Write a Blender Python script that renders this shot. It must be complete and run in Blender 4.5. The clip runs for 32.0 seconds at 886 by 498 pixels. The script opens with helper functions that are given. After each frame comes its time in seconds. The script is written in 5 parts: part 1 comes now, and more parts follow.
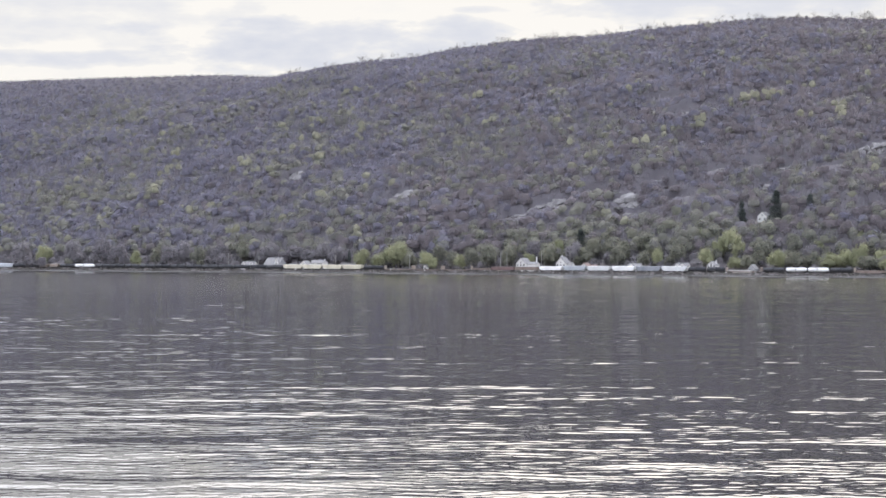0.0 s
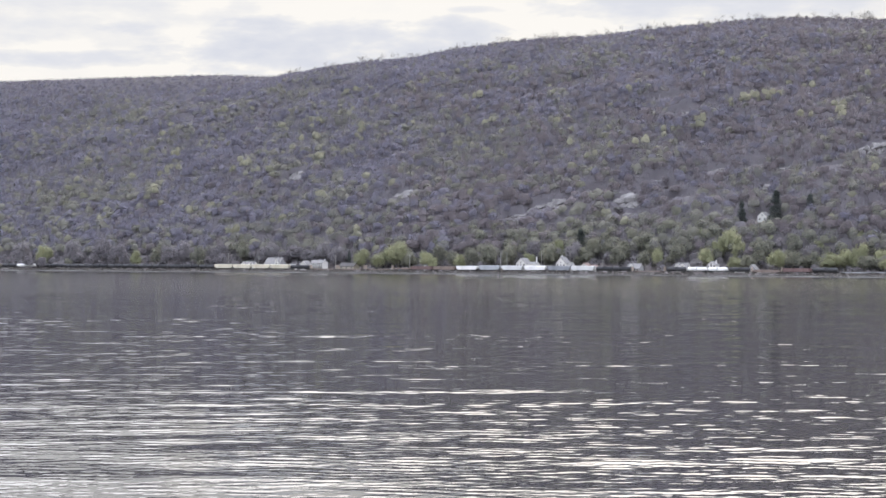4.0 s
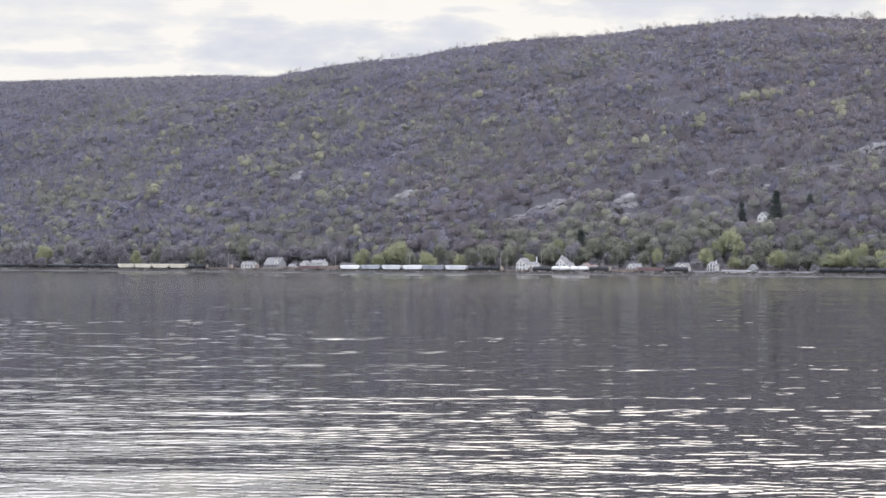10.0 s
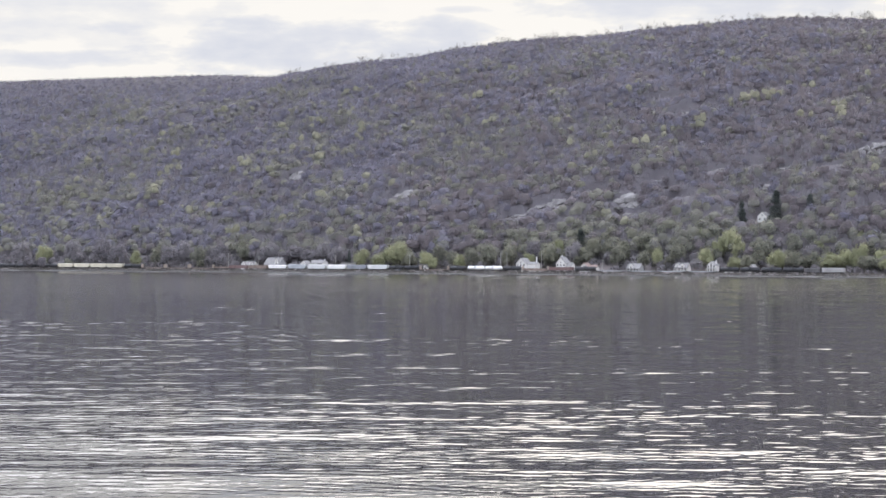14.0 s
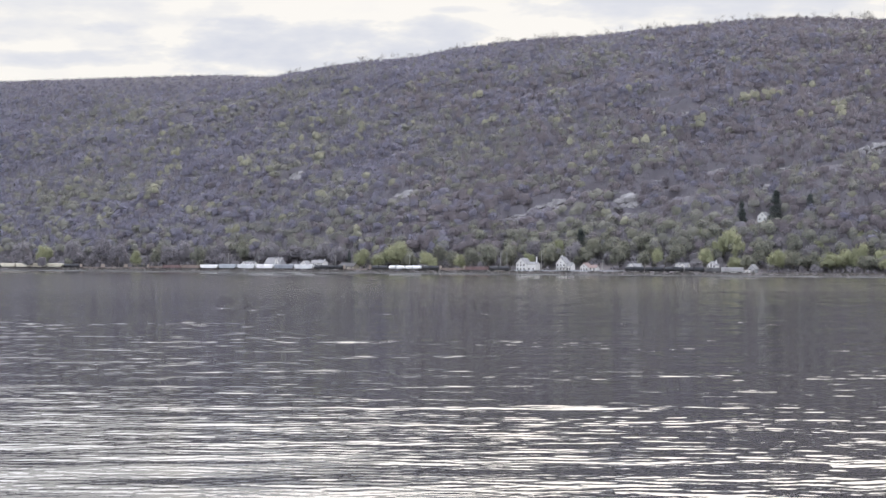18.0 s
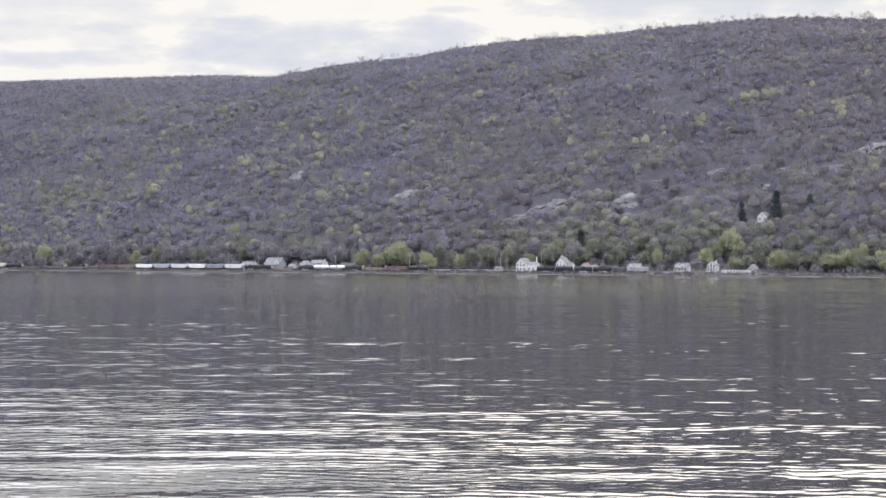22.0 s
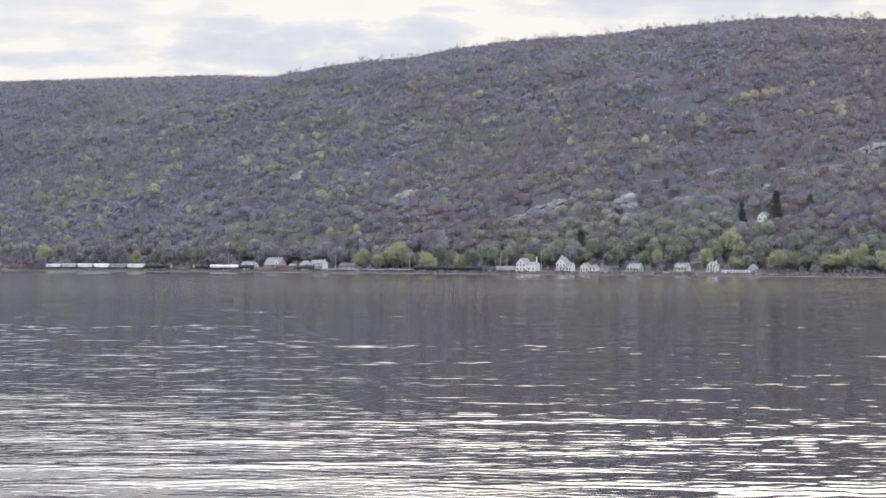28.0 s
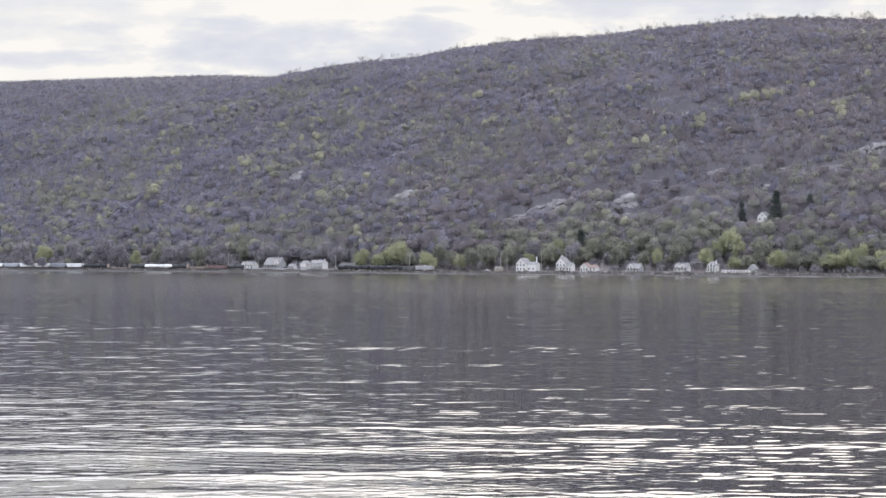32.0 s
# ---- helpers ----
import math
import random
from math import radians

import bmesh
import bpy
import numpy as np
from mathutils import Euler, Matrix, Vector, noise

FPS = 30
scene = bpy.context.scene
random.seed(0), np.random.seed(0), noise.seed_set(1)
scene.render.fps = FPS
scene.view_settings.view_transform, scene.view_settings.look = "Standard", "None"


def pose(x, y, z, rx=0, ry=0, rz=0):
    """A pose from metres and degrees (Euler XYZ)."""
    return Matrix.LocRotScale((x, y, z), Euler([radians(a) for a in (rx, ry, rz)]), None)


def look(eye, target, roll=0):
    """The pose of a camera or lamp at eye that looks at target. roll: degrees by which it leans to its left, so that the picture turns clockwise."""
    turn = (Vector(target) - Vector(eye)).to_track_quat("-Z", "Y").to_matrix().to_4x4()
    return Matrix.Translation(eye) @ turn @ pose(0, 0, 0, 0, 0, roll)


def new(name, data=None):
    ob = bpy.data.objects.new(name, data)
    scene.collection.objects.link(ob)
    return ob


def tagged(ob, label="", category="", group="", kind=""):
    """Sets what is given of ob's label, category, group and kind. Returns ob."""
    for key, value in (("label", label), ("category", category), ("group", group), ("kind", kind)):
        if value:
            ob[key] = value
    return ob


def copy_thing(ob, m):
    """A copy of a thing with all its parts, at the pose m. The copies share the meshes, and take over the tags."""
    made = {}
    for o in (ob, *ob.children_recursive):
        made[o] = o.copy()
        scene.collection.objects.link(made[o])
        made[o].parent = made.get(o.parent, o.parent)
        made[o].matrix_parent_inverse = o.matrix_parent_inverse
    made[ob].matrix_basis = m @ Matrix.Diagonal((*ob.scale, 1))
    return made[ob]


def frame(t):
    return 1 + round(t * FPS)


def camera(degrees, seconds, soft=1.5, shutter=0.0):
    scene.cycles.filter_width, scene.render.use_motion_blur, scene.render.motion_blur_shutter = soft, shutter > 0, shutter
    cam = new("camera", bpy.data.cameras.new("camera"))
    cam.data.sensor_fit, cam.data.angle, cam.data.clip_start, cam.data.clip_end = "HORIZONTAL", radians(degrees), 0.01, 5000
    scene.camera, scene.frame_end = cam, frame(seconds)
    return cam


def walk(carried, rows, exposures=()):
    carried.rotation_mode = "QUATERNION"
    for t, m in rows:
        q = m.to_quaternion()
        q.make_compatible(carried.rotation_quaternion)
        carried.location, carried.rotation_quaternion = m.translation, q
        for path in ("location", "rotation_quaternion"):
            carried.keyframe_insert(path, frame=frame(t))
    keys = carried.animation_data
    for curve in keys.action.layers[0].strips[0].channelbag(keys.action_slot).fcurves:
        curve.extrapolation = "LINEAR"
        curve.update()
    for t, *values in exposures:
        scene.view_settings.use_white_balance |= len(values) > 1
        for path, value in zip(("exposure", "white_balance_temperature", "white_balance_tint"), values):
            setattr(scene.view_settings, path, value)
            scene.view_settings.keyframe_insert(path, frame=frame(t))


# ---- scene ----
# ---------------------------------------------------------------- camera
cam = camera(27.51, 32.0)
walk(cam, [(0.0, pose(0, 0, 18, 90.09, 0, 0)), (32.0, pose(0, 0, 18, 90.09, 0, 0))])

# ---------------------------------------------------------------- sky, sun
SUN_AZ, SUN_EL = radians(8), radians(27)
SUN_DIR = Vector((math.sin(SUN_AZ) * math.cos(SUN_EL), math.cos(SUN_AZ) * math.cos(SUN_EL), math.sin(SUN_EL)))


def nodes_of(owner):
    owner.use_nodes = True
    owner.node_tree.nodes.clear()
    return owner.node_tree.nodes, owner.node_tree.links


def ramp(nodes, stops, ease="LINEAR"):
    r = nodes.new("ShaderNodeValToRGB")
    r.color_ramp.interpolation = ease
    els = r.color_ramp.elements
    while len(els) < len(stops):
        els.new(0.5)
    for e, (p, c) in zip(els, stops):
        e.position = p
        e.color = (*c, 1) if len(c) == 3 else c
    return r


def math_node(nodes, links, op, a, b=None, clamp=False):
    m = nodes.new("ShaderNodeMath")
    m.operation = op
    m.use_clamp = clamp
    for i, v in enumerate((a, b)):
        if v is None:
            continue
        if isinstance(v, (int, float)):
            m.inputs[i].default_value = v
        else:
            links.new(v, m.inputs[i])
    return m.outputs[0]


def make_world():
    w = bpy.data.worlds.new("overcast_sky")
    scene.world = w
    n, l = nodes_of(w)
    out = n.new("ShaderNodeOutputWorld")
    bg = n.new("ShaderNodeBackground")
    sky = n.new("ShaderNodeTexSky")
    sky.sky_type = "NISHITA"
    sky.sun_disc = False
    sky.sun_elevation, sky.sun_rotation = SUN_EL, SUN_AZ
    sky.air_density, sky.dust_density = 1.0, 3.0
    skymul = n.new("ShaderNodeMix")
    skymul.data_type = "RGBA"
    skymul.blend_type = "MULTIPLY"
    skymul.inputs[0].default_value = 1.0
    l.new(sky.outputs[0], skymul.inputs[6])
    skymul.inputs[7].default_value = (0.12, 0.12, 0.12, 1)
    tc = n.new("ShaderNodeTexCoord")
    mp = n.new("ShaderNodeMapping")
    mp.inputs["Scale"].default_value = (2.2, 2.2, 7.0)
    l.new(tc.outputs["Generated"], mp.inputs[0])
    nz = n.new("ShaderNodeTexNoise")
    nz.inputs["Scale"].default_value = 1.6
    nz.inputs["Detail"].default_value = 6
    l.new(mp.outputs[0], nz.inputs["Vector"])
    cl = ramp(n, [(0.35, (0.640, 0.705, 0.90)), (0.62, (0.88, 0.93, 1.06))])
    l.new(nz.outputs[0], cl.inputs[0])
    sep = n.new("ShaderNodeSeparateXYZ")
    l.new(tc.outputs["Generated"], sep.inputs[0])
    up = math_node(n, l, "MAXIMUM", sep.outputs["Z"], 0.0)
    # an overcast sky grows brighter towards the zenith
    grow = math_node(n, l, "ADD", math_node(n, l, "MULTIPLY", up, 1.7), 1.5)
    dot = n.new("ShaderNodeVectorMath")
    dot.operation = "DOT_PRODUCT"
    dot.inputs[1].default_value = SUN_DIR
    l.new(tc.outputs["Generated"], dot.inputs[0])
    glow = math_node(n, l, "POWER", math_node(n, l, "MAXIMUM", dot.outputs["Value"], 0.0), 20.0)
    gcol = n.new("ShaderNodeMix")
    gcol.data_type = "RGBA"
    gcol.blend_type = "ADD"
    l.new(glow, gcol.inputs[0])
    l.new(cl.outputs[0], gcol.inputs[6])
    gcol.inputs[7].default_value = (1.2, 0.98, 0.58, 1)
    mix = n.new("ShaderNodeMix")
    mix.data_type = "RGBA"
    mix.inputs[0].default_value = 0.88
    l.new(skymul.outputs[2], mix.inputs[6])
    l.new(gcol.outputs[2], mix.inputs[7])
    l.new(mix.outputs[2], bg.inputs[0])
    l.new(grow, bg.inputs[1])
    l.new(bg.outputs[0], out.inputs[0])


make_world()
sun = new("sun", bpy.data.lights.new("sun", "SUN"))
sun.data.energy, sun.data.angle, sun.data.color = 0.7, radians(14), (1.0, 0.94, 0.84)
sun.matrix_world = look(SUN_DIR * 100, (0, 0, 0))
scene.view_settings.exposure = 0.2

# ---------------------------------------------------------------- materials


def mat(name, c1, c2, scale=1.0, rough=0.8, metal=0.0, bump=0.0, fine=6.0, stretch=(1, 1, 1), island=0.0, obj=0.0, c3=None, spec=0.3, airy=0.0):
    m = bpy.data.materials.new(name)
    n, l = nodes_of(m)
    out = n.new("ShaderNodeOutputMaterial")
    b = n.new("ShaderNodeBsdfPrincipled")
    b.inputs["Roughness"].default_value = rough
    b.inputs["Metallic"].default_value = metal
    b.inputs["Specular IOR Level"].default_value = spec
    if airy:
        # twigs and thin leaves let light through, and gaps between them show what lies behind
        tl, tp = n.new("ShaderNodeBsdfTranslucent"), n.new("ShaderNodeBsdfTransparent")
        m1, m2 = n.new("ShaderNodeMixShader"), n.new("ShaderNodeMixShader")
        m1.inputs[0].default_value, m2.inputs[0].default_value = 0.45, airy
        l.new(b.outputs[0], m1.inputs[1])
        l.new(tl.outputs[0], m1.inputs[2])
        l.new(m1.outputs[0], m2.inputs[1])
        l.new(tp.outputs[0], m2.inputs[2])
        l.new(m2.outputs[0], out.inputs[0])
    else:
        l.new(b.outputs[0], out.inputs[0])
    tc = n.new("ShaderNodeTexCoord")
    mp = n.new("ShaderNodeMapping")
    mp.inputs["Scale"].default_value = stretch
    l.new(tc.outputs["Object"], mp.inputs[0])
    big = n.new("ShaderNodeTexNoise")
    big.inputs["Scale"].default_value, big.inputs["Detail"].default_value = scale, 4
    small = n.new("ShaderNodeTexNoise")
    small.inputs["Scale"].default_value, small.inputs["Detail"].default_value = scale * fine, 3
    for t in (big, small):
        l.new(mp.outputs[0], t.inputs["Vector"])
    f = math_node(n, l, "ADD", math_node(n, l, "MULTIPLY", big.outputs[0], 0.65), math_node(n, l, "MULTIPLY", small.outputs[0], 0.35))
    if island:
        g = n.new("ShaderNodeNewGeometry")
        f = math_node(n, l, "ADD", f, math_node(n, l, "MULTIPLY", math_node(n, l, "SUBTRACT", g.outputs["Random Per Island"], 0.5), island))
    if obj:
        oi = n.new("ShaderNodeObjectInfo")
        f = math_node(n, l, "ADD", f, math_node(n, l, "MULTIPLY", math_node(n, l, "SUBTRACT", oi.outputs["Random"], 0.5), obj))
    stops = [(0.33, c1), (0.67, c2)] if c3 is None else [(0.3, c1), (0.5, c2), (0.7, c3)]
    r = ramp(n, stops)
    l.new(f, r.inputs[0])
    l.new(r.outputs[0], b.inputs["Base Color"])
    if airy:
        l.new(r.outputs[0], tl.inputs["Color"])
    if bump:
        bm = n.new("ShaderNodeBump")
        bm.inputs["Strength"].default_value = 0.6
        bm.inputs["Distance"].default_value = bump
        l.new(small.outputs[0], bm.inputs["Height"])
        l.new(bm.outputs[0], b.inputs["Normal"])
    return m


M_LITTER = mat("leaf_litter", (0.15, 0.128, 0.125), (0.23, 0.20, 0.19), 0.03, 0.95, fine=9)
# the blue-purple of distant haze is mixed into these four twig colours
M_BARE = mat("haze_tinted_twigs", (0.146, 0.137, 0.174), (0.230, 0.216, 0.258), 0.010, 0.9, island=0.24, fine=7, airy=0.40)
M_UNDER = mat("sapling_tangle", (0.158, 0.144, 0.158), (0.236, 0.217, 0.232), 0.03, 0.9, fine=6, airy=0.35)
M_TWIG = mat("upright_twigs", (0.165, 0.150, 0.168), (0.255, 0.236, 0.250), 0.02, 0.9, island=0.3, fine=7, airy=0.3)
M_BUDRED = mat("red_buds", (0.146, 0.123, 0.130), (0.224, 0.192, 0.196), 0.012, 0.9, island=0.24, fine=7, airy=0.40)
M_BUDGREEN = mat("olive_buds", (0.184, 0.176, 0.156), (0.274, 0.262, 0.210), 0.012, 0.9, island=0.24, fine=7, airy=0.40)
M_YELLOW = mat("yellow_green_leaves", (0.268, 0.258, 0.185), (0.395, 0.378, 0.262), 0.05, 0.9, island=0.25, fine=4, airy=0.42)
M_SPRING = mat("spring_leaves", (0.258, 0.260, 0.150), (0.395, 0.390, 0.232), 0.15, 0.85, island=0.4, fine=4, obj=0.3, airy=0.34)
M_WILLOW = mat("olive_leaves", (0.174, 0.170, 0.134), (0.268, 0.260, 0.192), 0.15, 0.9, island=0.4, fine=4, obj=0.3, airy=0.36)
M_GREYCROWN = mat("grey_twigs", (0.200, 0.182, 0.192), (0.290, 0.267, 0.270), 0.15, 0.9, island=0.4, fine=4, obj=0.3, airy=0.40)
M_CONIFER = mat("conifer_needles", (0.06, 0.07, 0.068), (0.12, 0.133, 0.115), 0.3, 0.9, island=0.4, airy=0.25)
M_BARK = mat("bark", (0.11, 0.095, 0.085), (0.22, 0.195, 0.175), 0.8, 0.9, bump=0.03, stretch=(1, 1, 0.2))
M_ROCK = mat("granite", (0.125, 0.114, 0.112), (0.225, 0.21, 0.205), 0.22, 0.9, bump=0.35, fine=5, island=0.2, c3=(0.33, 0.313, 0.298))
M_RIPRAP = mat("riprap", (0.05, 0.046, 0.045), (0.125, 0.117, 0.112), 0.5, 0.9, bump=0.1, island=0.5)
M_BALLAST = mat("ballast", (0.065, 0.06, 0.058), (0.125, 0.117, 0.112), 1.5, 0.95, bump=0.05)
M_RAIL = mat("rail_steel", (0.12, 0.08, 0.06), (0.22, 0.18, 0.16), 2.0, 0.45, metal=0.8)
M_TIE = mat("creosote_wood", (0.04, 0.034, 0.03), (0.09, 0.075, 0.065), 2.0, 0.9)
M_WHITE = mat("white_clapboard", (0.53, 0.505, 0.465), (0.66, 0.635, 0.59), 0.7, 0.7, bump=0.01, stretch=(0.4, 0.4, 6))
M_GREYWALL = mat("grey_shingle_wall", (0.22, 0.22, 0.22), (0.36, 0.35, 0.34), 0.8, 0.85, bump=0.02)
M_TANWALL = mat("tan_siding", (0.34, 0.30, 0.24), (0.46, 0.41, 0.33), 0.8, 0.8)
M_ROOF = mat("grey_asphalt_shingles", (0.19, 0.18, 0.175), (0.285, 0.272, 0.262), 0.8, 0.95, bump=0.02)
M_DARKROOF = mat("dark_shingles", (0.07, 0.066, 0.064), (0.13, 0.12, 0.115), 0.8, 0.9, bump=0.02)
M_REDROOF = mat("red_brown_shingles", (0.20, 0.145, 0.125), (0.29, 0.215, 0.19), 0.8, 0.9, bump=0.02)
M_GLASS = mat("dark_window_glass", (0.02, 0.022, 0.026), (0.045, 0.05, 0.055), 0.5, 0.08, spec=0.6)
M_TRIM = mat("white_trim", (0.60, 0.575, 0.54), (0.71, 0.685, 0.65), 1.0, 0.6)
M_BRICK = mat("chimney_brick", (0.24, 0.12, 0.09), (0.36, 0.2, 0.15), 3.0, 0.9)
M_DECK = mat("weathered_boards", (0.16, 0.14, 0.12), (0.28, 0.25, 0.22), 1.0, 0.9)
M_BLACKCAR = mat("black_tank_paint", (0.035, 0.035, 0.038), (0.075, 0.073, 0.075), 0.4, 0.85, obj=0.3)
M_WHITECAR = mat("white_tank_paint", (0.70, 0.675, 0.64), (0.84, 0.81, 0.77), 0.3, 0.45, stretch=(1, 1, 0.4))
M_CREAM = mat("cream_hopper_paint", (0.50, 0.45, 0.34), (0.66, 0.60, 0.47), 0.3, 0.6, stretch=(1, 1, 0.3), obj=0.3)
M_GREYCAR = mat("grey_hopper_paint", (0.30, 0.31, 0.32), (0.42, 0.43, 0.44), 0.3, 0.6, stretch=(1, 1, 0.3))
M_DARKGREY = mat("dark_grey_hopper_paint", (0.19, 0.195, 0.21), (0.28, 0.285, 0.30), 0.3, 0.6, stretch=(1, 1, 0.3))
M_LIGHTCAR = mat("pale_grey_hopper_paint", (0.52, 0.51, 0.49), (0.66, 0.65, 0.625), 0.3, 0.6, stretch=(1, 1, 0.3))
M_RED = mat("oxide_red_paint", (0.135, 0.085, 0.08), (0.205, 0.135, 0.125), 0.4, 0.7, stretch=(1, 1, 0.3))
M_BROWN = mat("brown_car_paint", (0.16, 0.12, 0.10), (0.27, 0.21, 0.175), 0.4, 0.8, stretch=(1, 1, 0.3))
M_ORANGE = mat("tan_bulkhead_paint", (0.27, 0.22, 0.18), (0.39, 0.325, 0.27), 0.5, 0.7)
M_SILVER = mat("silver_boxcar_paint", (0.42, 0.43, 0.44), (0.55, 0.56, 0.57), 0.3, 0.5, metal=0.1)
M_TAIL = mat("dull_grey_boxcar_paint", (0.26, 0.245, 0.235), (0.36, 0.345, 0.33), 0.3, 0.7, stretch=(1, 1, 0.3))
M_STEEL = mat("black_running_gear", (0.02, 0.019, 0.018), (0.055, 0.05, 0.046), 1.5, 0.75)
M_POLE = mat("pole_wood", (0.26, 0.24, 0.22), (0.38, 0.36, 0.33), 1.0, 0.9)
M_WEED = mat("dry_weeds", (0.085, 0.078, 0.07), (0.165, 0.15, 0.13), 0.3, 0.95, island=0.2, airy=0.2)
M_STRAND = mat("pale_gravel", (0.08, 0.076, 0.073), (0.17, 0.165, 0.158), 0.15, 0.9, bump=0.03)
M_LAWN = mat("rough_lawn", (0.05, 0.056, 0.04), (0.095, 0.10, 0.068), 0.2, 0.95)
M_SOOT = mat("dark_boxcar_paint", (0.07, 0.066, 0.066), (0.13, 0.122, 0.12), 0.4, 0.7, stretch=(1, 1, 0.3))
M_BLUE = mat("blue_boat_paint", (0.10, 0.14, 0.22), (0.16, 0.21, 0.30), 1.0, 0.5)

# ---------------------------------------------------------------- mesh helpers


def bm_box(bm, x0, x1, y0, y1, z0, z1):
    vs = [bm.verts.new((x, y, z)) for z in (z0, z1) for y in (y0, y1) for x in (x0, x1)]
    for f in ((0, 2, 3, 1), (4, 5, 7, 6), (0, 1, 5, 4), (1, 3, 7, 5), (3, 2, 6, 7), (2, 0, 4, 6)):
        bm.faces.new([vs[i] for i in f])


def bm_prism(bm, profile, x0, x1):
    """A closed (y, z) profile swept along x."""
    a = [bm.verts.new((x0, y, z)) for y, z in profile]
    b = [bm.verts.new((x1, y, z)) for y, z in profile]
    k = len(profile)
    for i in range(k):
        bm.faces.new((a[i], a[(i + 1) % k], b[(i + 1) % k], b[i]))
    bm.faces.new(a[::-1])
    bm.faces.new(b)


def bm_lathe(bm, stations, sides=12, axis="x", c=(0, 0, 0)):
    """Rings of (along, radius) about an axis, closed at both ends."""
    rings = []
    for p, r in stations:
        ring = []
        for i in range(sides):
            t = 2 * math.pi * i / sides
            u, v = r * math.cos(t), r * math.sin(t)
            q = {"x": (p, u, v), "y": (u, p, v), "z": (u, v, p)}[axis]
            ring.append(bm.verts.new((q[0] + c[0], q[1] + c[1], q[2] + c[2])))
        rings.append(ring)
    for a, b in zip(rings, rings[1:]):
        for i in range(sides):
            bm.faces.new((a[i], a[(i + 1) % sides], b[(i + 1) % sides], b[i]))
    bm.faces.new(rings[0][::-1])
    bm.faces.new(rings[-1])


def part(name, bm, material, parent=None, label="", smooth=False):
    """Links a bmesh as one mesh object."""
    bmesh.ops.recalc_face_normals(bm, faces=bm.faces)
    me = bpy.data.meshes.new(name)
    bm.to_mesh(me)
    bm.free()
    me.materials.append(material)
    if smooth:
        for p in me.polygons:
            p.use_smooth = True
    ob = new(name, me)
    if parent is not None:
        ob.parent = parent
    return tagged(ob, label)


def share(name, me, parent, m):
    ob = new(name, me)
    ob.parent = parent
    ob.matrix_basis = m
    return ob


def box_part(name, x0, x1, y0, y1, z0, z1, material, parent=None, label=""):
    bm = bmesh.new()
    bm_box(bm, x0, x1, y0, y1, z0, z1)
    return part(name, bm, material, parent, label)


def tri_object(name, tris, material):
    """One object from an array of free triangles (count, 3, 3)."""
    k = len(tris)
    me = bpy.data.meshes.new(name)
    me.vertices.add(3 * k)
    me.loops.add(3 * k)
    me.polygons.add(k)
    me.vertices.foreach_set("co", np.ascontiguousarray(tris, dtype=np.float32).reshape(-1))
    me.loops.foreach_set("vertex_index", np.arange(3 * k, dtype=np.int32))
    me.polygons.foreach_set("loop_start", np.arange(0, 3 * k, 3, dtype=np.int32))
    me.update(calc_edges=True)
    me.materials.append(material)
    return new(name, me)


def mixed_object(name, domes, dome_faces, tris, material, normals=None):
    """Smooth lumpy crowns (count, verts, 3) that share one face list, with free triangles round them, as one object."""
    k, vn, _ = domes.shape
    fd = (dome_faces[None] + (np.arange(k) * vn)[:, None, None]).reshape(-1, 3)
    ft = np.arange(len(tris) * 3).reshape(-1, 3) + k * vn
    co = np.concatenate([domes.reshape(-1, 3), tris.reshape(-1, 3)]).astype(np.float32)
    fa = np.concatenate([fd, ft]).astype(np.int32)
    me = bpy.data.meshes.new(name)
    me.vertices.add(len(co))
    me.loops.add(fa.size)
    me.polygons.add(len(fa))
    me.vertices.foreach_set("co", co.reshape(-1))
    me.loops.foreach_set("vertex_index", fa.reshape(-1))
    me.polygons.foreach_set("loop_start", np.arange(0, fa.size, 3, dtype=np.int32))
    me.polygons.foreach_set("use_smooth", np.ones(len(fa), bool))
    me.update(calc_edges=True)
    if normals is not None:
        me.normals_split_custom_set_from_vertices(normals.astype(np.float32))
    me.materials.append(material)
    return new(name, me)


def grid_object(name, X, Y, Z, material, smooth=True):
    """One sheet from 2D arrays of coordinates."""
    r, c = X.shape
    co = np.stack([X, Y, Z], -1).reshape(-1, 3).astype(np.float32)
    i = (np.arange(r - 1)[:, None] * c + np.arange(c - 1)[None, :]).reshape(-1)
    quads = np.stack([i, i + 1, i + c + 1, i + c], -1).astype(np.int32)
    me = bpy.data.meshes.new(name)
    me.vertices.add(len(co))
    me.loops.add(quads.size)
    me.polygons.add(len(quads))
    me.vertices.foreach_set("co", co.reshape(-1))
    me.loops.foreach_set("vertex_index", quads.reshape(-1))
    me.polygons.foreach_set("loop_start", np.arange(0, quads.size, 4, dtype=np.int32))
    me.polygons.foreach_set("use_smooth", np.full(len(quads), smooth))
    me.update(calc_edges=True)
    me.materials.append(material)
    return new(name, me)


# ---------------------------------------------------------------- plan
# Shore axes: s runs up the river along the railway, n runs inland from its centre line.
O = np.array((276.9, 1300.0))
ES, EN = np.array((-0.830, 0.5577)), np.array((0.5577, 0.830))
SHORE_TURN = math.degrees(math.atan2(-0.5577, 0.830))
RAIL = 2.3
RIDGE_N = 720.0
RIDGE_S = np.array((-600, 221, 266, 320, 383, 463, 524, 586, 684, 743, 803, 857, 930, 987, 1045, 1105, 1188, 1295, 1407, 1525, 1649, 2100))
RIDGE_Z = np.array((259.9, 271.9, 276.9, 281.4, 283.2, 282.1, 280.8, 277.3, 280.1, 277.3, 273.8, 267.4, 267.2, 264.3, 258.3, 256.0, 262.8, 266.9, 270.3, 273.9, 277.7, 277.7))


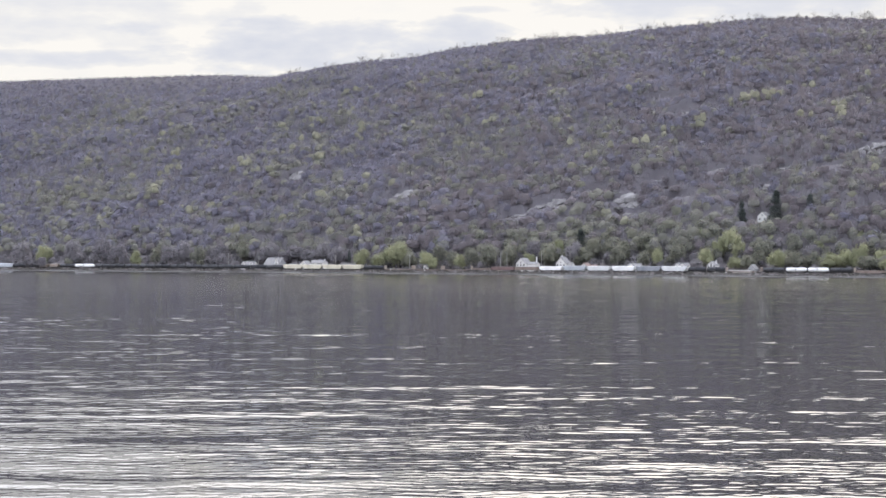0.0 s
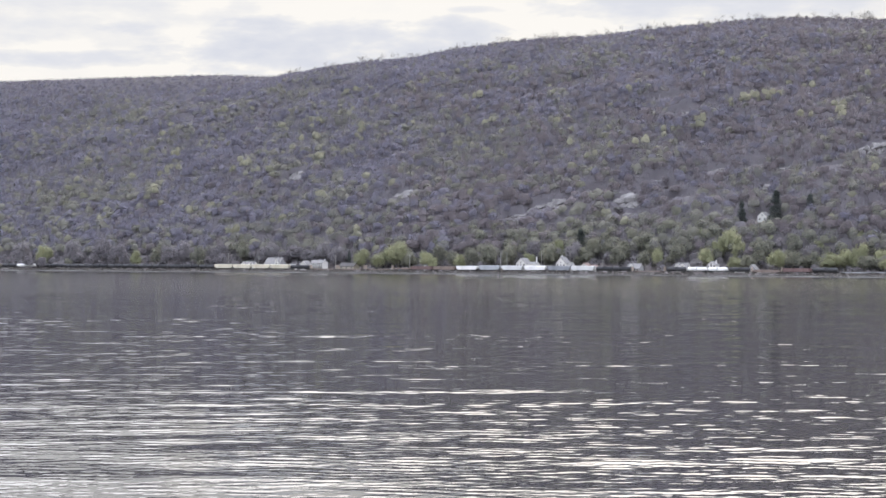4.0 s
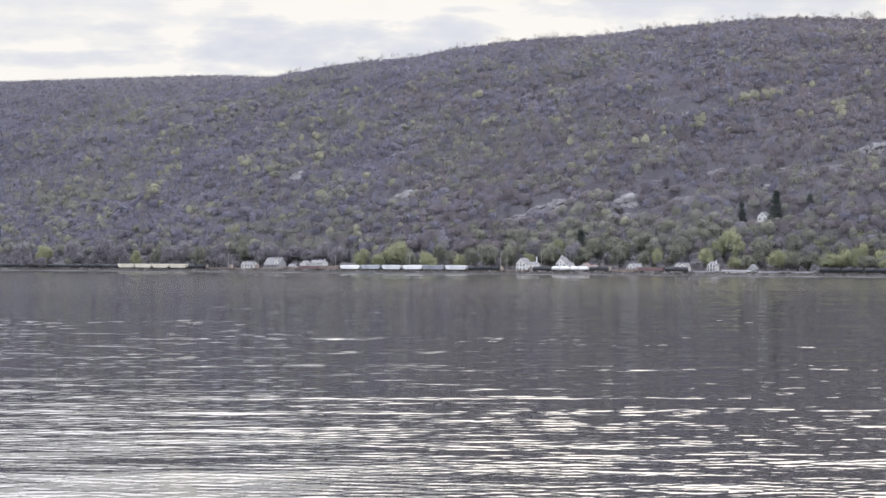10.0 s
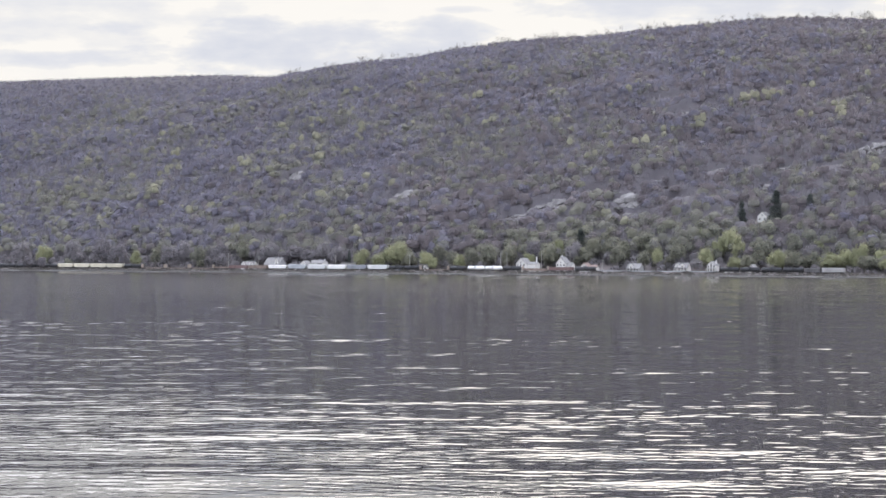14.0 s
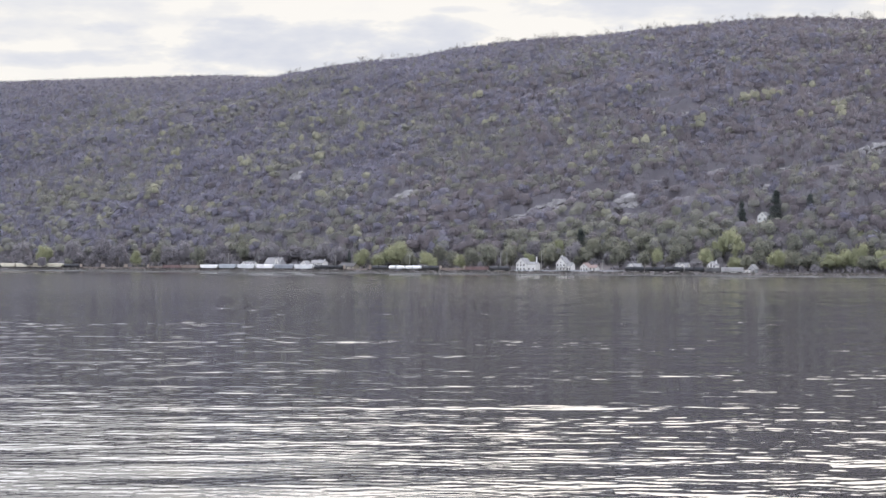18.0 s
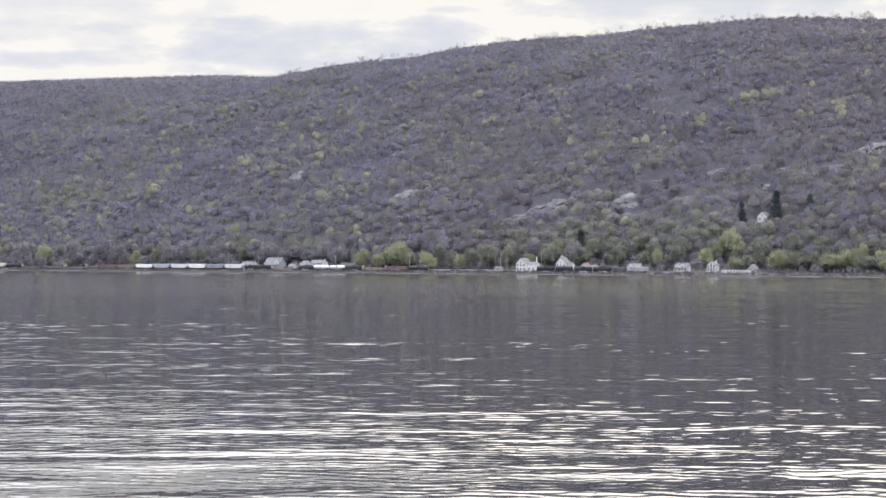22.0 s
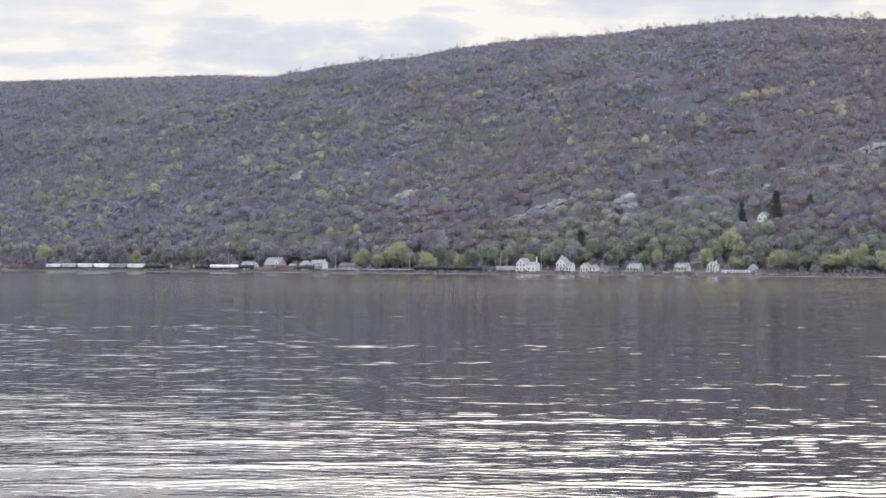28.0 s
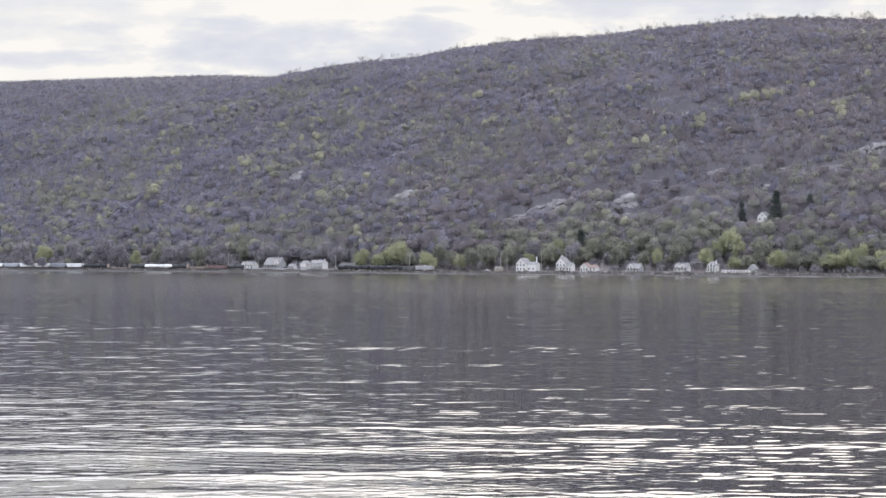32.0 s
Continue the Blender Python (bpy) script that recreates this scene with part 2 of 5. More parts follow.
def plan(s, n):
    return O[0] + ES[0] * s + EN[0] * n, O[1] + ES[1] * s + EN[1] * n


def shore_of(x, y):
    dx, dy = x - O[0], y - O[1]
    return dx * ES[0] + dy * ES[1], dx * EN[0] + dy * EN[1]


def at(s, n, z, turn=0.0):
    """A pose on the far shore: local x runs down the river, local y inland."""
    x, y = plan(s, n)
    return pose(x, y, z, 0, 0, SHORE_TURN + turn)


def rolling(x, y):
    """Gullies, spurs and small knolls, -1 to 1."""
    v = 0.0
    for k, (a, w) in enumerate(((0.36, 310.0), (0.28, 170.0), (0.18, 92.0), (0.12, 47.0), (0.06, 23.0))):
        p = 1.7 * k
        v = v + a * np.sin(x * 6.28 / w + 1.3 * np.sin(y * 5.1 / w + p) + p) * np.cos(y * 6.28 / (1.2 * w) + 1.1 * np.sin(x * 4.3 / w + 2 * p))
    return v


def ground_z(s, n):
    """Height of the land over the river's level."""
    s, n = np.asarray(s, float), np.asarray(n, float)
    x, y = plan(s, n)
    low = np.interp(n, (-1260, -1226, -1205, -1150, -60, -14, -6, -4, 4, 8, 40, 70), (17, 16.2, -2, -4, -4, -1.6, 1.5, 1.9, 1.9, 1.7, 3.0, 8.0))
    top = np.interp(s, RIDGE_S, RIDGE_Z)
    k = np.clip((n - 40) / (RIDGE_N - 40), 0, 1)
    g = k * (1.42 - 0.42 * k)
    hill = (top - 3) * g + 15 * rolling(x, y) * np.sin(math.pi * np.clip(k * 1.02, 0, 1)) ** 0.7
    back = np.clip(n - RIDGE_N, 0, 4000) * -0.10
    return np.maximum(np.where(n > 40, 3.0 + hill + back, low), np.where(n > 40, -5.0, -9.0))


def make_ground():
    ss = np.concatenate([np.arange(-9000, -600, 700), np.arange(-600, 2100, 12.0), np.arange(2100, 9001, 700)])
    nn = np.concatenate([np.arange(-6000, -1400, 400), np.array((-1260, -1240, -1226, -1220, -1212, -1205, -1150, -800, -400, -60, -30)),
                         np.arange(-16, 12, 2.0), np.arange(12, 1000, 9.0), np.array((1000, 1300, 1700, 2300, 3200, 5000))])
    S, N = np.meshgrid(ss, nn)
    X, Y = plan(S, N)
    return tagged(grid_object("ground", X, Y, ground_z(S, N), M_LITTER), "brown leaf-littered wooded mountainside rising from the river", "hillside", kind="structure")


make_ground()

# ---------------------------------------------------------------- river


def water_material(name, seed):
    m = bpy.data.materials.new(name)
    n, l = nodes_of(m)
    out = n.new("ShaderNodeOutputMaterial")
    b = n.new("ShaderNodeBsdfPrincipled")
    b.inputs["Base Color"].default_value = (0.030, 0.028, 0.026, 1)
    b.inputs["IOR"].default_value = 1.333
    l.new(b.outputs[0], out.inputs[0])
    tc = n.new("ShaderNodeTexCoord")
    # ripples finer than the waves roughen the open reach
    sep = n.new("ShaderNodeSeparateXYZ")
    l.new(tc.outputs["Object"], sep.inputs[0])
    mr = n.new("ShaderNodeMapRange")
    mr.inputs["From Min"].default_value, mr.inputs["From Max"].default_value = 330.0, 900.0
    mr.inputs["To Min"].default_value, mr.inputs["To Max"].default_value = 0.012, 0.11
    l.new(sep.outputs["Y"], mr.inputs["Value"])
    l.new(mr.outputs[0], b.inputs["Roughness"])
    height = None
    for sc, det, amp, st, turn in ((0.9, 2.0, 0.016, (0.7, 1.0, 1.0), -0.2), (0.05, 1.0, 0.25, (0.5, 1.0, 1.0), 0.1)):
        mp = n.new("ShaderNodeMapping")
        mp.inputs["Location"].default_value = (seed * 31.7, seed * 17.3, seed)
        mp.inputs["Rotation"].default_value = (0, 0, turn)
        mp.inputs["Scale"].default_value = st
        l.new(tc.outputs["Object"], mp.inputs[0])
        nz = n.new("ShaderNodeTexNoise")
        nz.inputs["Scale"].default_value, nz.inputs["Detail"].default_value = sc, det
        l.new(mp.outputs[0], nz.inputs["Vector"])
        h = math_node(n, l, "MULTIPLY", nz.outputs[0], amp)
        height = h if height is None else math_node(n, l, "ADD", height, h)
    # the lee of the hill lies calmer
    calm = n.new("ShaderNodeMapRange")
    calm.inputs["From Min"].default_value, calm.inputs["From Max"].default_value = 300.0, 900.0
    calm.inputs["To Min"].default_value, calm.inputs["To Max"].default_value = 1.0, 0.8
    l.new(sep.outputs["Y"], calm.inputs["Value"])
    bm = n.new("ShaderNodeBump")
    l.new(calm.outputs[0], bm.inputs["Strength"])
    bm.inputs["Distance"].default_value = 1.0
    l.new(height, bm.inputs["Height"])
    l.new(bm.outputs[0], b.inputs["Normal"])
    return m


WAVE_SLOPE = 0.036


def wave_height(X, Y, cell, seed):
    """Long-crested wind waves of many lengths that run across the river, stronger in gusts."""
    rng = np.random.default_rng(40 + seed)
    k = 72
    lam = np.exp(rng.uniform(math.log(0.7), math.log(16.0), k))
    head = rng.normal(math.pi / 2 + (0.05 if seed else -0.05), 0.52 + 0.25 * (lam < 1.8), k)
    ph = rng.uniform(0, 6.283, k)
    Z, kept = np.zeros_like(X), np.zeros_like(X)
    # short waves show far out, longer ones close by
    thick = np.interp(Y, (130, 300, 600), (4.2, 1.0, 0.45))
    for w, t, p in zip(lam, head, ph):
        kk = 6.283 / w
        amp = WAVE_SLOPE * math.sqrt(2.0 / k) / kk
        share = np.clip(w / (2.2 * cell) - 0.6, 0, 1) * np.clip(1.5 - 0.5 * w * 57600.0 / np.maximum(Y, 60) ** 2 / thick, 0.12, 1)
        kept += share * share / k
        Z += amp * share * np.sin(kk * (X * math.cos(t) + Y * math.sin(t)) + p + 0.5 * np.sin(X / 23.0 + p) + 0.4 * np.sin(Y / 31.0 - p))
    Z *= np.minimum(1 / np.sqrt(np.maximum(kept, 0.05)), 3.6)
    # a low swell under the chop: sky shows where both lean towards the near bank
    swell = np.interp(Y, (120, 250, 600, 900, 1100), (0.012, 0.010, 0.007, 0.004, 0.0))
    for w, t, p in zip(np.exp(rng.uniform(math.log(7), math.log(34), 10)), rng.normal(math.pi / 2, 0.2, 10), rng.uniform(0, 6.28, 10)):
        kk = 6.283 / w
        Z += swell * math.sqrt(2.0 / 10) / kk * np.sin(kk * (X * math.cos(t) + Y * math.sin(t)) + p + 0.8 * np.sin(X / 19.0 + p))
    # broad gusts and smoother lanes between them
    gust = 1.0 + 0.30 * np.sin(X / 57.0 + 1.7 * np.sin(Y / 51.0 + seed)) * np.sin(Y / 19.0 + 2 * seed + X / 83.0) + 0.2 * np.sin(Y / 7.3 + 2.2 * np.sin(X / 13.0 + seed)) * np.sin(X / 9.0 + Y / 40.0)
    # short groups of steeper waves out on the open reach
    group = sum(np.sin(X / a + 1.6 * np.sin(Y / b + j + seed)) * np.sin(Y / c + 1.4 * np.sin(X / d - j)) for j, (a, b, c, d) in enumerate(((1.7, 17.0, 4.3, 11.0), (2.8, 23.0, 6.1, 14.0), (4.3, 31.0, 8.7, 21.0), (1.3, 13.0, 11.0, 9.0)))) / 2.0
    reach = np.clip((Y - 220) / 300, 0, 1) * np.clip((1000 - Y) / 300, 0, 1)
    gust = gust * (1 + reach * (-0.1 + 0.5 * np.clip((group - 0.3) / 0.3, 0, 1)))
    return Z * gust * np.interp(Y, (110, 270, 600, 1200), (0.55, 1.05, 0.9, 1.0))


def make_water():
    """Two wave trains that run through each other; the higher crest is the one that shows."""
    obs = []
    a = np.concatenate([np.array((-9.0, -2.0, -0.6)), np.linspace(-0.31, 0.31, 236), np.array((0.6, 2.0, 9.0))])
    for name, seed in (("water", 0), ("water_2", 1)):
        ys = 76.0 * 1.0021 ** np.arange(1180) if seed == 0 else 76.0 * 1.0024 ** np.arange(700)
        if seed == 0:
            ys = np.concatenate([np.array((-400.0, 5.0, 40.0)), ys, np.arange(906.0, 1760.0, 2.6), np.array((2000.0, 3000, 9000))])
        A, Y = np.meshgrid(a if seed == 0 else a[3:-3], ys)
        X = A * np.maximum(np.abs(Y), 60)
        cell = np.minimum(0.0021 * Y, 2.0)
        Z = wave_height(X, Y, cell, seed) * np.clip((1750 - Y) / 300, 0, 1) * np.clip((Y - 75) / 10, 0, 1) * np.clip((0.31 - np.abs(A)) * 40, 0, 1)
        if seed:
            Z -= 0.16 * np.clip((Y - 230) / 170, 0, 1) + 0.3 * np.clip((np.abs(A) - 0.29) * 50, 0, 1) + 0.3 * np.clip((84 - Y) / 8, 0, 1)
        ob = grid_object(name, X, Y, Z, water_material(name, seed))
        obs.append(tagged(ob, "grey rippled river water reflecting hill and sky", "water", kind="structure"))
    return obs


# ---------------------------------------------------------------- clouds


CLOUD_BANKS = ((-1010, 610, 520, 85, 0.38), (-285, 524, 408, 94, 0.95), (-764, 581, 136, 24, 0.75), (-992, 501, 386, 24, 0.7), (-1093, 544, 172, 29, 0.5), (752, 647, 500, 74, 0.75), (37, 581, 157, 37, 0.8), (109, 634, 86, 11, 0.4), (-1035, 627, 229, 14, 0.2), (-1479, 570, 429, 86, 0.6), (1596, 570, 429, 143, 0.8))


def make_clouds():
    R, az = 4600.0, np.radians(np.linspace(-26, 26, 40))
    zz = np.linspace(-20, 705, 12)
    A, Z = np.meshgrid(az, zz)
    m = bpy.data.materials.new("cloud_light")
    n, l = nodes_of(m)
    out = n.new("ShaderNodeOutputMaterial")
    em = n.new("ShaderNodeEmission")
    tc = n.new("ShaderNodeTexCoord")
    mp = n.new("ShaderNodeMapping")
    mp.inputs["Scale"].default_value = (0.0052, 0.0, 0.016)
    l.new(tc.outputs["Object"], mp.inputs[0])
    nz = n.new("ShaderNodeTexNoise")
    nz.inputs["Scale"].default_value, nz.inputs["Detail"].default_value, nz.inputs["Roughness"].default_value = 1.0, 7, 0.55
    l.new(mp.outputs[0], nz.inputs["Vector"])
    sep = n.new("ShaderNodeSeparateXYZ")
    l.new(tc.outputs["Object"], sep.inputs[0])
    grey = None
    # grey cloud banks: centre, height, half width, half height, density
    for cx, cz, rx, rz, den in CLOUD_BANKS:
        dx = math_node(n, l, "DIVIDE", math_node(n, l, "SUBTRACT", sep.outputs["X"], cx), rx)
        dz = math_node(n, l, "DIVIDE", math_node(n, l, "SUBTRACT", sep.outputs["Z"], cz), rz)
        r2 = math_node(n, l, "ADD", math_node(n, l, "MULTIPLY", dx, dx), math_node(n, l, "MULTIPLY", dz, dz))
        edge = math_node(n, l, "ADD", math_node(n, l, "SUBTRACT", 1.0, r2), math_node(n, l, "MULTIPLY", math_node(n, l, "SUBTRACT", nz.outputs[0], 0.5), 3.8))
        f = math_node(n, l, "MULTIPLY", math_node(n, l, "MULTIPLY", edge, 0.85, True), den)
        grey = f if grey is None else math_node(n, l, "MAXIMUM", grey, f)
    soft = math_node(n, l, "ADD", grey, math_node(n, l, "MULTIPLY", math_node(n, l, "SUBTRACT", nz.outputs[0], 0.5), 0.35))
    r = ramp(n, [(0.0, (0.85, 0.825, 0.79)), (0.15, (0.775, 0.765, 0.76)), (0.5, (0.675, 0.685, 0.73)), (1.0, (0.61, 0.63, 0.70))])
    l.new(soft, r.inputs[0])
    l.new(r.outputs[0], em.inputs[0])
    l.new(em.outputs[0], out.inputs[0])
    return tagged(grid_object("backdrop_clouds", R * np.sin(A), R * np.cos(A), Z, m), "pale grey and white overcast cloud bank", "cloud", kind="structure")


# ---------------------------------------------------------------- woods
RNG = np.random.default_rng(7)


def soft_normals(d, rng, up=0.68, jitter=0.22):
    """Directions of a rounded crown whose twigs lean upwards."""
    v = d * (1 - up) + np.array((0, 0, up)) + rng.normal(0, jitter, d.shape)
    return v / np.linalg.norm(v, axis=-1, keepdims=True)


def tufts(centres, radii, heights, per, size, rng, low=-0.25, fill=0.5):
    """Free triangles that fill domed crowns; centres are the crowns' middles."""
    k = len(centres)
    u = rng.uniform(low, 1, (k, per))
    t = rng.uniform(0, 2 * math.pi, (k, per))
    c = np.sqrt(np.clip(1 - u * u, 0, 1))
    d = np.stack([c * np.cos(t), c * np.sin(t), u], -1)
    lump = 1 + 0.16 * np.sin(3 * t + centres[:, :1]) + 0.12 * np.sin(5 * t + 7 * u)
    rad = (fill + (1 - fill) * rng.random((k, per)) ** 0.5) * lump
    p = centres[:, None, :] + d * rad[..., None] * np.stack([radii, radii, heights * 0.5], -1)[:, None, :]
    nrm = d + rng.normal(0, 0.6, (k, per, 3))
    nrm /= np.linalg.norm(nrm, axis=-1, keepdims=True)
    a = np.cross(nrm, rng.normal(0, 1, (k, per, 3)))
    a /= np.linalg.norm(a, axis=-1, keepdims=True)
    b = np.cross(nrm, a)
    sz = size * rng.uniform(0.6, 1.4, (k, per, 1))
    tri = np.stack([p + a * sz, p - 0.5 * a * sz + 0.8 * b * sz, p - 0.5 * a * sz - 0.8 * b * sz], 2)
    nor = np.repeat(soft_normals(d, rng, 0.74, 0.12)[:, :, None, :], 3, 2)
    return tri.reshape(-1, 3, 3), nor.reshape(-1, 3)


RINGS = (-0.45, 0.0, 0.4, 0.75)
SEGS = 8


def dome_faces():
    f = []
    for r in range(len(RINGS) - 1):
        for i in range(SEGS):
            a, b = r * SEGS + i, r * SEGS + (i + 1) % SEGS
            f += [(a, b, b + SEGS), (a, b + SEGS, a + SEGS)]
    last = SEGS * (len(RINGS) - 1)
    f += [(last + i, last + (i + 1) % SEGS, last + SEGS) for i in range(SEGS)]
    return np.array(f)


DOME = dome_faces()


def crowns(centres, radii, heights, rng, size=0.86, up=0.74, rough=0.10):
    """Uneven rounded masses of twigs with a few broad lobes each."""
    k, nr = len(centres), len(RINGS)
    u = np.repeat(np.array(RINGS), SEGS)
    t = np.tile(np.arange(SEGS) * 2 * math.pi / SEGS, nr) + np.repeat(np.arange(nr) * 0.35, SEGS)
    c = np.sqrt(1 - u * u)
    d = np.concatenate([np.stack([c * np.cos(t), c * np.sin(t), u], -1), np.array(((0, 0, 1.0),))])
    t, u = np.append(t, 0), np.append(u, 1)
    p, q = rng.uniform(0, 6.28, (k, 1)), rng.uniform(0, 6.28, (k, 1))
    lump = (1 + 0.2 * np.sin(2 * t + p) * (1 - u * u) + 0.12 * np.sin(3 * t + q + 2 * u) + rng.normal(0, rough, (k, len(u)))) * size
    co = centres[:, None, :] + d[None] * lump[..., None] * np.stack([radii, radii, heights * 0.5], -1)[:, None, :]
    return co, soft_normals(np.repeat(d[None], k, 0), rng, up, 0.10).reshape(-1, 3)


def trunks(base, height, width, rng):
    """Three thin upright sides for each stem."""
    k = len(base)
    top = base + np.stack([rng.normal(0, 0.5, k), rng.normal(0, 0.5, k), height], -1)
    out = []
    for i in range(3):
        o = [np.array((math.cos(j * 2.094), math.sin(j * 2.094), 0)) for j in (i, i + 1)]
        p, q = base + o[0] * width[:, None], base + o[1] * width[:, None]
        out.append(np.stack([p, q, top], 1))
    return np.concatenate(out)


HILL_HOUSE = (100.0, 114.0)
LAWN = (70.0, 114.0, 99.0, 110.0)
# bare ledges: s, n, width, height
ROCKS = ((333.0, 115.0, 19.7, 4.4), (319.4, 126.0, 18.8, 6.9), (303.0, 132.0, 17.7, 7.9), (235.7, 131.0, 28.9, 10.6), (275.9, 152.0, 19.7, 4.9),
         (226.0, 118.0, 20.0, 2.9), (227.7, 173.0, 13.7, 2.9), (209.5, 166.0, 7.8, 2.9), (180.2, 194.0, 20.5, 4.4), (88.0, 193.0, 10.4, 3.8),
         (70.9, 191.0, 15.9, 5.6), (53.6, 228.0, 25.6, 9.4), (123.1, 168.0, 6.6, 5.7), (148.3, 205.0, 16.5, 3.4))
LEDGES = ((118.3, 199.0, 9.6, 3.8), (247.8, 576.0, 21.5, 4.8), (312.0, 361.0, 31.0, 4.0), (266.6, 310.0, 28.8, 3.7), (480.5, 154.0, 23.3, 7.4),
          (643.3, 194.0, 18.2, 6.8), (1002.0, 419.0, 33.1, 6.3), (867.7, 420.0, 36.0, 8.0), (1073.7, 275.0, 14.6, 5.3), (511.2, 144.0, 7.5, 2.7),
          (692.7, 427.0, 12.7, 3.8), (188.2, 148.0, 23.9, 3.3), (12.8, 123.0, 4.4, 5.3), (278.3, 109.0, 11.6, 5.7))
ROCKS = ROCKS + LEDGES
# trees in first leaf, up the river and down it
YELLOW_UPPER = ((1163.7, 504.0), (1126.7, 448.0), (872.1, 271.0), (844.1, 219.0), (882.0, 206.0), (812.4, 173.0), (806.1, 152.0), (803.8, 158.0), (832.5, 118.0), (941.8, 177.0), (1005.5, 190.0), (630.2, 83.0), (579.7, 95.0), (699.6, 290.0), (693.2, 295.0), (699.9, 196.0), (718.5, 197.0), (719.2, 213.0), (674.8, 196.0), (1110.0, 581.0), (744.4, 428.0), (922.5, 279.0), (981.0, 248.0), (843.1, 233.0), (641.5, 238.0), (649.5, 311.0), (723.2, 337.0), (697.7, 129.0), (717.2, 120.0))
YELLOW_LOWER = ((517.7, 488.0), (569.9, 530.0), (594.0, 532.0), (620.9, 462.0), (647.7, 479.0), (522.3, 330.0), (346.1, 242.0), (301.1, 201.0), (275.6, 231.0), (260.9, 256.0), (235.6, 267.0), (239.2, 284.0), (343.1, 485.0), (291.1, 480.0), (316.1, 497.0), (306.1, 437.0), (301.8, 571.0), (262.8, 441.0), (201.0, 334.0), (195.6, 348.0), (217.8, 339.0), (230.3, 339.0), (184.5, 408.0), (117.8, 317.0), (103.9, 282.0), (139.0, 285.0), (164.5, 527.0), (249.5, 476.0), (459.7, 602.0), (574.2, 452.0), (545.6, 388.0))


def make_woods():
    rng = RNG
    # a closed canopy of uneven crowns
    S, N = np.meshgrid(np.arange(-260, 1750, 6.6), np.arange(54, 738, 6.8))
    s, n = S.ravel() + rng.normal(0, 2.6, S.size), N.ravel() + rng.normal(0, 2.4, S.size)
    x, y = plan(s, n)
    keep = (np.abs(x / y) < 0.262) & (rng.random(s.size) > 0.22 * np.clip((210 - n) / 90, 0, 1))
    for rs, rn, rw, rh in ROCKS:
        keep &= ((s - rs) / (rw * 0.52)) ** 2 + ((n - rn - 3) / (rh * 0.7 + 4)) ** 2 > 1
    keep &= ~((s > LAWN[0]) & (s < LAWN[1]) & (n > LAWN[2]) & (n < LAWN[3]))
    keep &= ~((np.abs(s - HILL_HOUSE[0]) < 9) & (np.abs(n - HILL_HOUSE[1] + 7) < 16))
    s, n, x, y = s[keep], n[keep], x[keep], y[keep]
    z = ground_z(s, n)
    k = len(s)
    far = np.clip((n - 480) / 240, 0, 1)
    stand = rolling(x * 0.9 + 130, y * 0.9 - 70)
    h = rng.uniform(10.0, 15.5, k) * (1 - (0.40 + 0.16 * (s > 1050)) * far) * (1 + 0.16 * stand)
    w = np.minimum(h * rng.uniform(0.28, 0.46, k), 7.0)
    # larger old trees towards the foot of the slope
    old = np.clip((210 - n) / 90, 0, 1)
    h, w = h * (1 + 0.28 * old), w * (1 + 0.42 * old)
    # only low scrub before the bare ledges
    for rs, rn, rw, rh in ROCKS:
        low = (np.abs(s - rs) < rw * 0.55 + 2) & (n < rn) & (n > rn - 15)
        h, w = np.where(low, h * 0.4, h), np.where(low, w * 0.8, w)
    patch = rolling(x * 0.62 + 400, y * 0.62)
    green = rng.random(k) < np.clip(0.20 + 0.8 * patch - 0.14 * far + 0.26 * np.clip((260 - n) / 160, 0, 1), 0.04, 0.8)
    # the share grows down river, putting the darker, less hazy end into colour
    red = ~green & (rng.random(k) < np.clip(0.42 - 0.5 * rolling(x * 0.5, y * 0.5 + 90) + (460 - s) / 750, 0.06, 0.95))
    leafy = rng.random(k) < np.clip((104 - n) / 50, 0, 0.5) * np.clip((420 - s) / 160, 0.08, 1)
    green, red = green & ~leafy, red & ~leafy
    pale = green & (rng.random(k) < 0.10 * (n < 430))
    green &= ~pale
    bare = ~green & ~red & ~pale & ~leafy
    base = np.stack([x, y, z - 0.3], -1)
    mid = np.stack([x, y, z + h * 0.58], -1)
    for name, pick, mm, lab in (("bare_woods", bare, M_BARE, "leafless grey spring woods, purple haze tinted into their twig colour"),
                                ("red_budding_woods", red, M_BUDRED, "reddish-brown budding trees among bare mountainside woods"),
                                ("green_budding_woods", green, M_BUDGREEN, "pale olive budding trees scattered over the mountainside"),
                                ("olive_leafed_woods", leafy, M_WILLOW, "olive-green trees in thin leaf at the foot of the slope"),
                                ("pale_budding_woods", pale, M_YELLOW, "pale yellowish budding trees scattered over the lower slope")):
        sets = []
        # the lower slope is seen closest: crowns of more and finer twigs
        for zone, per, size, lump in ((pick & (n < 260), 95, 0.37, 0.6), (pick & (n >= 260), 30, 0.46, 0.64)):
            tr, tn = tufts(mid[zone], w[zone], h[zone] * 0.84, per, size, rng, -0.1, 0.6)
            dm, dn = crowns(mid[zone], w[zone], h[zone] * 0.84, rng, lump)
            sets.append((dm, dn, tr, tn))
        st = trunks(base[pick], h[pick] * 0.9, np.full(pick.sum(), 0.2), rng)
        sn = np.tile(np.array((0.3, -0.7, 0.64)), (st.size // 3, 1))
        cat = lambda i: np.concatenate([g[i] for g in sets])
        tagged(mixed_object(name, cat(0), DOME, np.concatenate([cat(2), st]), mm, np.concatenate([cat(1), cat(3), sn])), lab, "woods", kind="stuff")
    # a lumpy sheet for lower limbs and saplings, added to lighten gaps between crowns
    S, N = np.meshgrid(np.arange(-260, 1760, 4.6), np.arange(50, 742, 4.2))
    X, Y = plan(S, N)
